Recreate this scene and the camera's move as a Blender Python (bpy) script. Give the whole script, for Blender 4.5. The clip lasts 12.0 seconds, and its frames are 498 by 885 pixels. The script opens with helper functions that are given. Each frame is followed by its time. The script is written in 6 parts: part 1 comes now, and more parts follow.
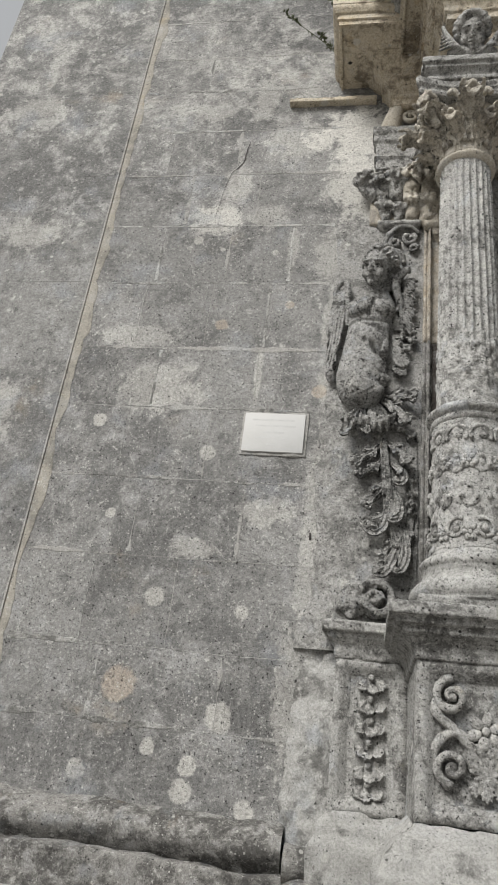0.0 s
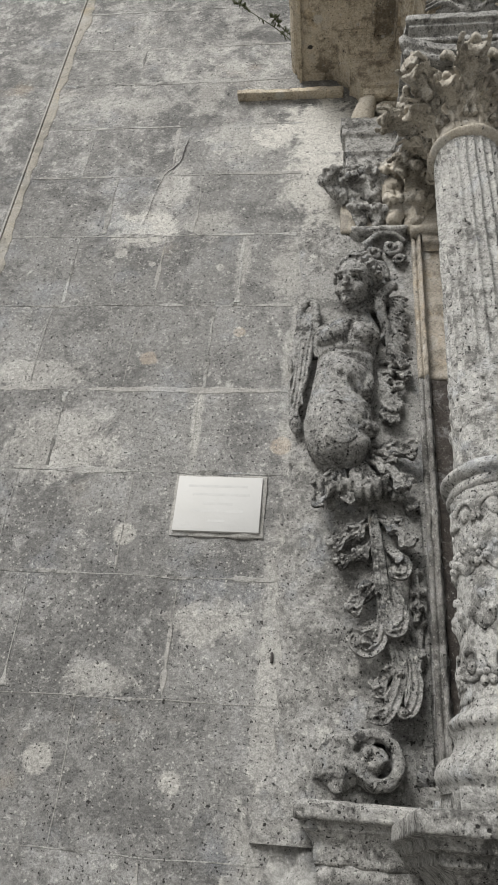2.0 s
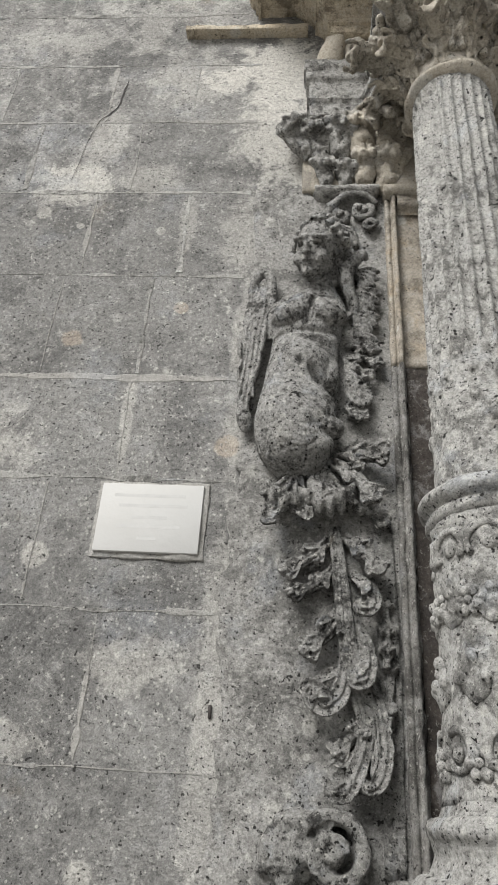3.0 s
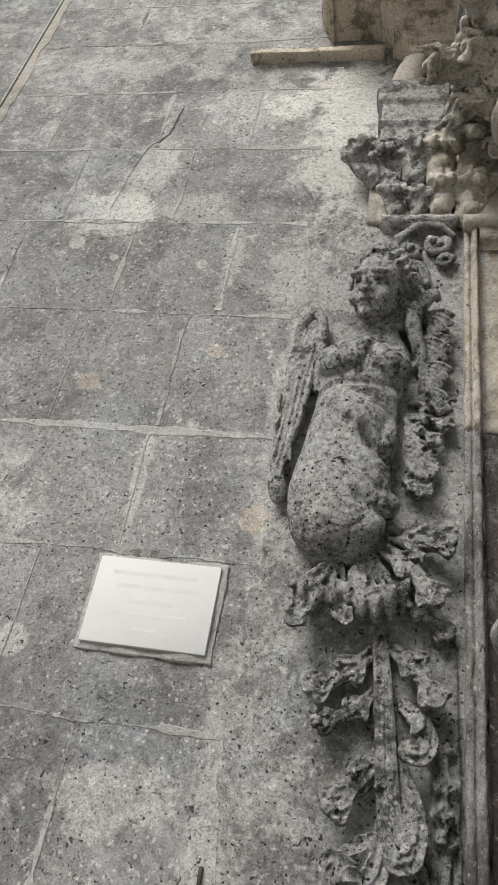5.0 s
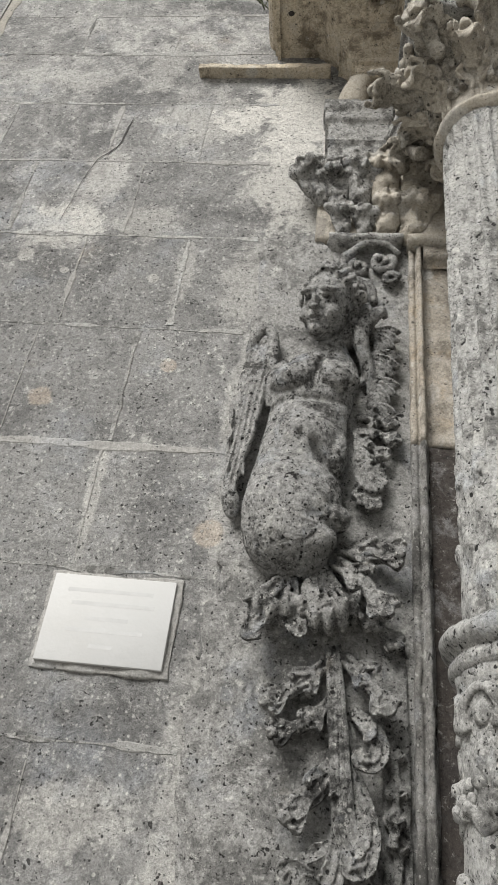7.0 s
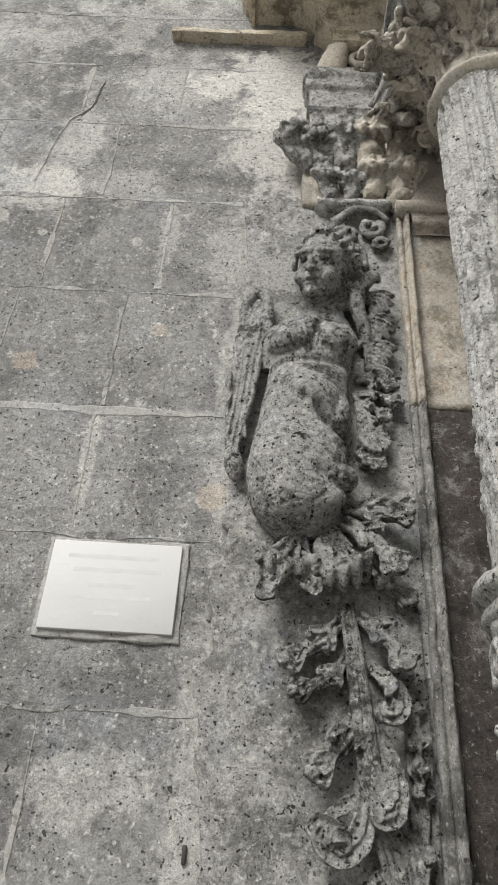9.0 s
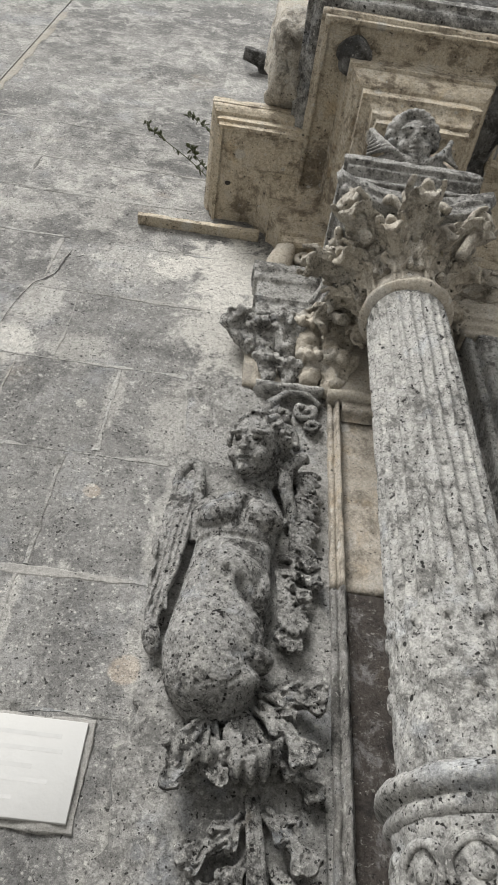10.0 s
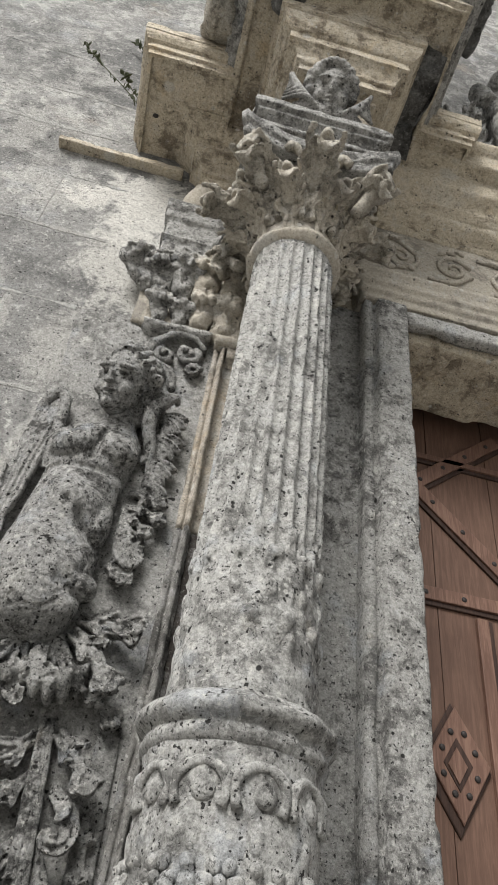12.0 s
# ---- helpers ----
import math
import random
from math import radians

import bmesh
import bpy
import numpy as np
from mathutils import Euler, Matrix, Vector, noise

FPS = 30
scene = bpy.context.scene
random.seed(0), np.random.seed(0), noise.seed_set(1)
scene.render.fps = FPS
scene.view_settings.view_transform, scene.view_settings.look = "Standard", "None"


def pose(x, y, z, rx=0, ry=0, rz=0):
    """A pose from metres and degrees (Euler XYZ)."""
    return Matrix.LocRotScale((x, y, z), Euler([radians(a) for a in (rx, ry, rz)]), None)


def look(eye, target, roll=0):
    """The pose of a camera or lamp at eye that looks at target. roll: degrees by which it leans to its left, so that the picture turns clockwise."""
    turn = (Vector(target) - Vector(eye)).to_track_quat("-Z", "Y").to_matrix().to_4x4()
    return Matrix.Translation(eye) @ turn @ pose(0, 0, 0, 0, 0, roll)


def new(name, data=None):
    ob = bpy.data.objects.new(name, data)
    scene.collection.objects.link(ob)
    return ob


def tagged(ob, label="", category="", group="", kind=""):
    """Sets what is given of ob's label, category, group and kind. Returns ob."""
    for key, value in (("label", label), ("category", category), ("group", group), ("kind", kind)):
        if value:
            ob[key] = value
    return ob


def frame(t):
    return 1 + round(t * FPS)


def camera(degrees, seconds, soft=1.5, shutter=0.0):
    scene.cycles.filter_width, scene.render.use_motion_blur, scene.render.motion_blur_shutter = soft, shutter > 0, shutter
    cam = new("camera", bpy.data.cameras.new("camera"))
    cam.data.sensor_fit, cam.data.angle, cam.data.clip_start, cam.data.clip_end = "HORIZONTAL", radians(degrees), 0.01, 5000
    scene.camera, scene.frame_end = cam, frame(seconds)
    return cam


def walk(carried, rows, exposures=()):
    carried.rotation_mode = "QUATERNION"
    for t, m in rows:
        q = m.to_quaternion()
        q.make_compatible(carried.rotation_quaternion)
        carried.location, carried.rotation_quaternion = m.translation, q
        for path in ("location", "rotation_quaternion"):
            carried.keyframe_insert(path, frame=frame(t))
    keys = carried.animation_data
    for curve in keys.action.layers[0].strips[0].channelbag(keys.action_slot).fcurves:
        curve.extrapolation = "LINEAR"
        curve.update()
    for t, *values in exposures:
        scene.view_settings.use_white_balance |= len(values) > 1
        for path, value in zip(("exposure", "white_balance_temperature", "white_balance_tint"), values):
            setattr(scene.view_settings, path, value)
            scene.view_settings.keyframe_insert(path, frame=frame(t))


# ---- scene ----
EXPO = 0.45
cam = camera(38.8, 12.0)
PATH = [
    (0, (0.135, 0.096, 1.578), (-0.22, 1.866, 2.439), 7.5),
    (0.5, (0.035, 0.345, 1.63), (-0.31, 2.112, 2.501), 8.3),
    (1, (-0.083, 0.635, 1.86), (-0.27, 2.413, 2.757), 3.3),
    (1.5, (-0.087, 0.951, 1.91), (-0.351, 2.73, 2.784), 7.5),
    (2, (0.012, 1.171, 2.177), (-0.229, 2.873, 3.199), 5.3),
    (2.5, (-0.097, 1.386, 2.245), (-0.341, 3.105, 3.237), 5.7),
    (2.7, (-0.029, 1.47, 2.378), (-0.181, 3.214, 3.345), 4.0),
    (4.3, (0.166, 1.953, 2.738), (-0.235, 3.641, 3.734), 7.6),
    (4.5, (0.179, 1.982, 2.78), (-0.327, 3.629, 3.796), 9.1),
    (5, (0.144, 1.982, 2.845), (-0.229, 3.635, 3.908), 10.8),
    (5.5, (0.132, 1.995, 2.869), (-0.232, 3.667, 3.904), 9.7),
    (6, (0.14, 1.945, 2.861), (-0.046, 3.648, 3.892), 7.1),
    (6.5, (0.133, 1.928, 2.858), (-0.088, 3.591, 3.948), 8.0),
    (8.3, (0.054, 1.967, 2.819), (-0.098, 3.652, 3.885), 4.8),
    (8.5, (-0.003, 1.991, 2.793), (-0.113, 3.703, 3.82), 3.4),
    (9, (-0.069, 2.004, 2.787), (-0.12, 3.686, 3.868), 4.0),
    (9.5, (-0.058, 1.967, 2.808), (-0.023, 3.554, 4.024), 5.0),
    (9.6, (-0.05, 1.952, 2.788), (-0.005, 3.501, 4.054), 5.3),
    (10, (-0.047, 1.887, 2.831), (0.04, 3.31, 4.233), 5.4),
    (10.5, (-0.011, 1.819, 2.833), (0.165, 3.116, 4.346), 3.1),
    (11, (0.005, 1.823, 2.836), (0.208, 3.177, 4.294), 5.1),
    (11.5, (0.152, 1.87, 2.845), (0.338, 3.233, 4.297), 6.8),
    (12, (0.327, 1.88, 2.823), (0.525, 3.36, 4.153), 8.5),
]
walk(cam, [(t, look(eye, target, roll)) for t, eye, target, roll in PATH],
     exposures=[(0.0, EXPO - 0.24), (2.5, EXPO - 0.18), (4.5, EXPO + 0.02), (5.0, EXPO - 0.06), (6.5, EXPO - 0.05), (11.0, EXPO + 0.0), (12.0, EXPO + 0.06)])

# ---- world and sun ----
world = bpy.data.worlds.new("sky")
scene.world = world
world.use_nodes = True
wn, wl = world.node_tree.nodes, world.node_tree.links
sky = wn.new("ShaderNodeTexSky")
sky.sky_type, sky.sun_disc = "NISHITA", False
sky.sun_elevation, sky.sun_rotation = radians(45), radians(-140)
sky.air_density, sky.dust_density, sky.ozone_density = 1.0, 6.0, 0.6
veil = wn.new("ShaderNodeHueSaturation")
veil.inputs["Saturation"].default_value = 0.22
wl.new(sky.outputs[0], veil.inputs["Color"])
deck = wn.new("ShaderNodeMix")
deck.data_type = "RGBA"
deck.inputs[0].default_value, deck.inputs[7].default_value = 0.7, (4.8, 4.9, 5.0, 1.0)   # an even cloud deck
wl.new(veil.outputs[0], deck.inputs[6])
wl.new(deck.outputs[2], wn["Background"].inputs[0])
wn["Background"].inputs[1].default_value = 0.092

sun = new("sun", bpy.data.lights.new("sun", "SUN"))
sun.data.energy, sun.data.angle, sun.data.color = 4.3, radians(30), (1.0, 0.985, 0.96)
sun.matrix_world = look((-4.4, -4.2, 10.3), (0, 3.0, 2.0))


# ---- materials ----
def nodes_of(name):
    m = bpy.data.materials.new(name)
    m.use_nodes = True
    nt = m.node_tree
    return m, nt.nodes, nt.links, nt.nodes["Principled BSDF"]


class Graph:
    """Short forms for node wiring."""

    def __init__(self, name):
        self.mat, self.n, self.l, self.bsdf = nodes_of(name)
        self.pos = self.n.new("ShaderNodeNewGeometry").outputs["Position"]

    def put(self, socket, value):
        if isinstance(value, (int, float, tuple)):
            socket.default_value = value
        else:
            self.l.new(value, socket)

    def scaled(self, factors, shift=(0, 0, 0)):
        mp = self.n.new("ShaderNodeMapping")
        self.l.new(self.pos, mp.inputs[0])
        mp.inputs["Location"].default_value, mp.inputs["Scale"].default_value = shift, factors
        return mp.outputs[0]

    def noise(self, scale, detail=6.0, rough=0.6, vec=None, warp=0.0):
        t = self.n.new("ShaderNodeTexNoise")
        self.l.new(vec if vec is not None else self.pos, t.inputs["Vector"])
        for key, v in (("Scale", scale), ("Detail", detail), ("Roughness", rough), ("Distortion", warp)):
            t.inputs[key].default_value = v
        return t.outputs["Fac"]

    def cells(self, scale, vec=None, jitter=1.0):
        t = self.n.new("ShaderNodeTexVoronoi")
        self.l.new(vec if vec is not None else self.pos, t.inputs["Vector"])
        t.inputs["Scale"].default_value, t.inputs["Randomness"].default_value = scale, jitter
        return t.outputs["Distance"], t.outputs["Color"]

    def ramp(self, x, a, b, lo=0.0, hi=1.0):
        r = self.n.new("ShaderNodeMapRange")
        r.interpolation_type = "SMOOTHSTEP"
        self.put(r.inputs["Value"], x)
        for key, v in (("From Min", a), ("From Max", b), ("To Min", lo), ("To Max", hi)):
            r.inputs[key].default_value = v
        return r.outputs[0]

    def calc(self, kind, a, b=0.0):
        m = self.n.new("ShaderNodeMath")
        m.operation = kind
        self.put(m.inputs[0], a)
        self.put(m.inputs[1], b)
        return m.outputs[0]

    def mix(self, fac, a, b, kind="MIX"):
        m = self.n.new("ShaderNodeMix")
        m.data_type, m.blend_type = "RGBA", kind
        self.put(m.inputs[0], fac)
        for socket, v in ((m.inputs[6], a), (m.inputs[7], b)):
            self.put(socket, (*v, 1.0) if isinstance(v, tuple) and len(v) == 3 else v)
        return m.outputs[2]

    def random(self):
        return self.n.new("ShaderNodeObjectInfo").outputs["Random"]

    def split(self, colour):
        s = self.n.new("ShaderNodeSeparateColor")
        self.l.new(colour, s.inputs[0])
        return s.outputs

    def finish(self, colour, rough, height=None, depth=0.004, strength=1.0):
        self.put(self.bsdf.inputs["Base Color"], colour)
        self.put(self.bsdf.inputs["Roughness"], rough)
        self.bsdf.inputs["Specular IOR Level"].default_value = 0.25
        if height is not None:
            b = self.n.new("ShaderNodeBump")
            b.inputs["Distance"].default_value, b.inputs["Strength"].default_value = depth, strength
            self.l.new(height, b.inputs["Height"])
            self.l.new(b.outputs[0], self.bsdf.inputs["Normal"])
        return self.mat


# pale remnants of limewash on the wall: x, z, half width, half height
WASH = ((-1.25, 3.80, 0.34, 0.22), (-1.10, 5.22, 0.24, 0.17, 0.7), (-0.98, 5.55, 0.14, 0.26), (-0.86, 2.74, 0.20, 0.07), (-0.21, 2.85, 0.07, 0.80), (-0.20, 4.15, 0.06, 0.60),
        (-0.50, 6.05, 0.34, 0.30), (-0.84, 6.50, 0.13, 0.35), (-0.50, 3.0, 0.22, 0.12), (-1.25, 6.35, 0.20, 0.12), (-0.05, 5.50, 0.30, 0.50, 0.8), (-2.5, 5.1, 0.3, 0.2),
        (-2.4, 3.6, 0.3, 0.3), (-0.50, 4.95, 0.05, 0.30), (-0.24, 4.95, 0.13, 0.35), (-0.05, 6.08, 0.52, 0.36, 0.85), (-0.70, 5.25, 0.20, 0.16), (-2.8, 6.5, 0.3, 0.15), (-0.27, 2.0, 0.10, 0.45), (-1.5, 4.2, 0.35, 0.10), (-0.63, 3.9, 0.03, 0.26))
DISCS = ((-1.192, 5.035, 0.050), (-1.415, 2.93, 0.040), (-0.474, 4.47, 0.038), (-0.231, 3.807, 0.055), (-0.73, 1.61, 0.06), (-1.31, 1.54, 0.06), (-0.60, 1.865, 0.085),
         (-0.92, 4.30, 0.055), (-0.88, 3.35, 0.06), (-1.62, 3.55, 0.06), (-0.42, 1.45, 0.06), (-0.75, 1.50, 0.07), (-0.62, 4.92, 0.03), (-1.0, 4.95, 0.025), (-1.17, 1.97, 0.12), (-1.05, 2.45, 0.07), (-0.55, 2.40, 0.05), (-0.95, 1.68, 0.05))


def stone(name, base, dark, ochre, dark_amount=0.5, lichen=0.5, ochre_amount=0.2, pits=0.5, vary=0.2, patch=1.0, depth=0.006, wash=False):
    """Weathered limestone: base tone, dark biofilm, ochre stain, pale lichen crust and pits."""
    g = Graph(name)
    pale = (0.47, 0.462, 0.43)
    broad = g.noise(1.0 * patch, 5, 0.62, warp=0.5)
    mid = g.noise(5.5 * patch, 10, 0.74, warp=0.3)
    crust = g.noise(19 * patch, 10, 0.80, g.scaled((1, 1, 1), (3.3, 9.1, 1.7)), warp=0.2)
    fine = g.noise(75, 6, 0.8)
    film = g.calc("ADD", g.calc("MULTIPLY", broad, 0.40), g.calc("MULTIPLY", mid, 0.60))
    t = 0.38 + 0.2 * dark_amount
    col = g.mix(g.ramp(film, t + 0.05, t - 0.05), base, dark)
    # worn places between film and bare stone
    col = g.mix(g.ramp(mid, 0.52, 0.64, 0, 0.55), col, tuple(0.5 * c + 0.2 for c in base))
    rust = g.noise(1.9 * patch, 6, 0.65, g.scaled((1, 1, 1), (7.3, 2.1, 4.4)))
    col = g.mix(g.ramp(rust, 0.66 - 0.35 * ochre_amount, 0.78 - 0.3 * ochre_amount, 0, min(1.0, 0.30 + ochre_amount)), col, ochre)
    if wash:
        # limewash fading downwards, and its larger remnants
        xyz = g.n.new("ShaderNodeSeparateXYZ")
        g.l.new(g.pos, xyz.inputs[0])
        rag = g.calc("ADD", g.calc("MULTIPLY", g.calc("SUBTRACT", mid, 0.5), 2.6), g.calc("MULTIPLY", g.calc("SUBTRACT", crust, 0.5), 1.6))
        up = g.calc("ADD", g.ramp(xyz.outputs[2], 3.6, 7.0, -0.50, 0.02), rag)
        mask = g.ramp(up, -0.05, 0.34, 0, 0.40)
        for x, z, rx, rz, *much in WASH:
            dx = g.calc("DIVIDE", g.calc("SUBTRACT", xyz.outputs[0], x), rx)
            dz = g.calc("DIVIDE", g.calc("SUBTRACT", xyz.outputs[2], z), rz)
            near = g.calc("SUBTRACT", 0.85, g.calc("SQRT", g.calc("ADD", g.calc("MULTIPLY", dx, dx), g.calc("MULTIPLY", dz, dz))))
            mask = g.calc("MAXIMUM", mask, g.ramp(g.calc("ADD", near, rag), -0.10, 0.30, 0, much[0] if much else 0.36))
        rosy = []
        for x, z, r in DISCS:
            dx = g.calc("DIVIDE", g.calc("SUBTRACT", xyz.outputs[0], x), r)
            dz = g.calc("DIVIDE", g.calc("SUBTRACT", xyz.outputs[2], z), r)
            near = g.calc("SUBTRACT", 0.95, g.calc("SQRT", g.calc("ADD", g.calc("MULTIPLY", dx, dx), g.calc("MULTIPLY", dz, dz))))
            spot = g.ramp(g.calc("ADD", near, g.calc("MULTIPLY", rag, 0.45)), 0.0, 0.25, 0, 0.6)
            if x in (-0.474, -0.231, -0.92, -1.17):
                rosy.append(spot)
            else:
                mask = g.calc("MAXIMUM", mask, spot)
        col = g.mix(mask, col, (0.53, 0.515, 0.475))
        for spot in rosy:
            col = g.mix(spot, col, (0.40, 0.34, 0.275))
    drift = g.noise(2.6 * patch, 4, 0.6, g.scaled((1, 1, 1), (9.2, 3.3, 6.6)))
    col = g.mix(g.ramp(drift, 0.56, 0.70, 0, 0.40), col, (base[0] * 1.12, base[1] * 1.20, base[2] * 1.34))
    # lichen: ragged discs of several sizes
    ragged = g.calc("MULTIPLY", g.calc("SUBTRACT", g.noise(30, 6, 0.8), 0.5), 0.42)
    for sc, share, strength in ((4.2, 0.36, 0.50), (8.5, 0.55, 0.62), (19.0, 0.55, 0.66), (48.0, 0.40, 0.70)):
        d, rnd = g.cells(sc)
        chosen = g.ramp(g.split(rnd)[0], 1.0 - share * lichen - 0.002, 1.0 - share * lichen)
        size = g.calc("MULTIPLY", g.split(rnd)[1], 0.30)
        rim = g.calc("SUBTRACT", g.calc("ADD", size, ragged), d)
        disc = g.calc("MULTIPLY", g.ramp(rim, -0.02, 0.10), chosen)
        col = g.mix(g.calc("MULTIPLY", disc, strength), col, pale)
    # broken pale crust and dark specks
    speck = g.calc("ADD", g.calc("MULTIPLY", crust, 0.75), g.calc("MULTIPLY", fine, 0.25))
    col = g.mix(g.ramp(speck, 0.60 - 0.07 * lichen, 0.66 - 0.05 * lichen, 0, 0.65), col, pale)
    col = g.mix(g.ramp(speck, 0.44, 0.37, 0, 0.35 + 0.45 * pits), col, tuple(c * 0.4 for c in dark))
    # small flecks, pale and dark
    fleck = g.noise(46, 7, 0.78, g.scaled((1, 1, 1), (4.1, 7.7, 2.9)))
    col = g.mix(g.ramp(fleck, 0.575 - 0.02 * lichen, 0.635, 0, 0.75 * pits * pits), col, pale)
    col = g.mix(g.ramp(fleck, 0.435, 0.375, 0, 0.85 * pits * pits), col, tuple(c * 0.35 for c in dark))
    # grain, and pits whose inner shade is put in as near-black colour
    grain = g.ramp(g.calc("ADD", g.calc("MULTIPLY", fine, 0.6), g.calc("MULTIPLY", g.noise(170, 4, 0.8), 0.4)), 0.36, 0.64, 0.86 - 0.26 * pits, 1.14 + 0.26 * pits)
    holes = g.ramp(g.noise(52, 2, 0.5), 0.735 - 0.06 * pits, 0.765 - 0.06 * pits)
    small = g.ramp(g.noise(95, 3, 0.6, g.scaled((1, 1, 1), (1.1, 5.2, 8.3))), 0.71 - 0.07 * pits, 0.75 - 0.07 * pits)
    holes = g.calc("MAXIMUM", holes, small)
    # drilled-looking round pits
    for sc, share in ((40.0, 0.09), (85.0, 0.24)):
        d, rnd = g.cells(sc, g.scaled((1, 1, 1), (2.7, 0.9, 6.1)))
        some = g.ramp(g.split(rnd)[0], 1.0 - share * pits - 0.002, 1.0 - share * pits)
        holes = g.calc("MAXIMUM", holes, g.calc("MULTIPLY", g.ramp(g.calc("SUBTRACT", g.calc("ADD", g.calc("ADD", 0.04, ragged), g.calc("MULTIPLY", g.split(rnd)[1], 0.24)), d), -0.01, 0.06), some))
    tone = g.calc("MULTIPLY", g.ramp(g.random(), 0, 1, 1 - vary, 1 + vary), grain)
    comb = g.n.new("ShaderNodeCombineColor")
    for i in range(3):
        g.l.new(tone, comb.inputs[i])
    col = g.mix(1.0, col, comb.outputs[0], "MULTIPLY")
    col = g.mix(g.calc("MULTIPLY", holes, 0.5 + 0.45 * pits), col, (0.018, 0.017, 0.016))
    h = g.calc("ADD", g.calc("MULTIPLY", fine, 0.75), g.calc("ADD", g.calc("MULTIPLY", mid, 0.8), g.calc("MULTIPLY", crust, 0.9)))
    h = g.calc("SUBTRACT", h, g.calc("MULTIPLY", holes, 0.9))
    return g.finish(col, 0.92, h, depth)


WALL = stone("weathered_wall_stone", (0.235, 0.232, 0.222), (0.150, 0.148, 0.143), (0.31, 0.262, 0.20), 0.5, 0.8, 0.14, 0.74, 0.10, depth=0.012, wash=True)
DAMP = stone("damp_plinth_stone", (0.215, 0.208, 0.194), (0.085, 0.082, 0.076), (0.25, 0.20, 0.15), 0.5, 0.7, 0.15, 0.7, 0.06, patch=2.2, depth=0.012)
LEAFY = stone("sooty_carved_leaves", (0.255, 0.251, 0.238), (0.055, 0.054, 0.051), (0.2, 0.17, 0.13), 0.46, 0.7, 0.05, 1.05, 0.05, patch=4.0, depth=0.013)
MORTAR = stone("pale_lime_mortar", (0.29, 0.283, 0.265), (0.19, 0.185, 0.175), (0.36, 0.31, 0.23), 0.3, 0.4, 0.2, 0.4, 0.05)
PLASTER = stone("flaking_lime_plaster", (0.36, 0.355, 0.335), (0.15, 0.147, 0.138), (0.40, 0.35, 0.27), 0.45, 0.5, 0.12, 0.5, 0.08, patch=1.3, depth=0.012)
OCHRE_MORTAR = stone("ochre_mortar_fill", (0.29, 0.272, 0.235), (0.19, 0.18, 0.158), (0.37, 0.31, 0.21), 0.4, 0.5, 0.3, 0.35, 0.05)
CARVED = stone("blackened_carved_stone", (0.30, 0.296, 0.283), (0.072, 0.070, 0.066), (0.22, 0.19, 0.14), 0.40, 0.7, 0.05, 1.08, 0.05, patch=4.0, depth=0.013)
GROUND_STONE = stone("pitted_panel_stone", (0.31, 0.304, 0.288), (0.17, 0.167, 0.158), (0.29, 0.26, 0.20), 0.45, 0.8, 0.04, 0.92, 0.03, patch=1.9, depth=0.012)
PALE = stone("pale_column_stone", (0.35, 0.346, 0.328), (0.15, 0.147, 0.139), (0.37, 0.325, 0.25), 0.42, 0.6, 0.06, 1.0, 0.04, patch=2.8, depth=0.009)
OCHRE = stone("ochre_limestone", (0.46, 0.405, 0.315), (0.19, 0.16, 0.122), (0.45, 0.35, 0.22), 0.38, 0.45, 0.25, 0.65, 0.08, patch=2.2, depth=0.008)
STAINED = stone("stained_tan_stone", (0.40, 0.37, 0.315), (0.16, 0.145, 0.122), (0.43, 0.365, 0.22), 0.44, 0.6, 0.2, 0.7, 0.06, patch=2.8, depth=0.009)
TAN = stone("tan_limestone", (0.40, 0.365, 0.305), (0.24, 0.22, 0.19), (0.42, 0.335, 0.23), 0.36, 0.45, 0.2, 0.5, 0.06, patch=1.9, depth=0.007)
GREY = stone("grey_moulded_stone", (0.31, 0.305, 0.288), (0.115, 0.112, 0.106), (0.34, 0.29, 0.21), 0.46, 0.65, 0.08, 0.95, 0.06, patch=2.8, depth=0.009)
ROSY = stone("rosy_tan_stone", (0.33, 0.298, 0.25), (0.17, 0.152, 0.126), (0.35, 0.265, 0.165), 0.45, 0.35, 0.25, 0.6, 0.04, patch=1.8)
# brown stain taken down to near black, with the panel's shadow in the colour
BROWN_SHADED = stone("shade_darkened_brown_stone", (0.055, 0.047, 0.041), (0.024, 0.021, 0.019), (0.10, 0.075, 0.05), 0.5, 0.10, 0.12, 0.7, 0.04, patch=1.7, depth=0.009)
BLACK = stone("sooty_stone", (0.115, 0.113, 0.108), (0.04, 0.039, 0.037), (0.2, 0.17, 0.13), 0.55, 0.15, 0.08, 0.7, 0.06, patch=2.4, depth=0.010)


def marble():
    g = Graph("white_marble")
    v = g.noise(7, 6, 0.6, warp=1.5)
    col = g.mix(g.ramp(v, 0.45, 0.62, 0, 0.35), (0.44, 0.44, 0.43), (0.41, 0.41, 0.40))
    col = g.mix(g.ramp(g.noise(2.2, 3), 0.5, 0.7, 0, 0.3), col, (0.41, 0.40, 0.38))
    return g.finish(col, 0.95, g.noise(60, 3), 0.0008)


def paint(name, colour, rough=0.7):
    g = Graph(name)
    n = g.noise(25, 5, 0.6)
    return g.finish(g.mix(n, tuple(c * 0.85 for c in colour), tuple(c * 1.15 for c in colour)), rough, n, 0.001)


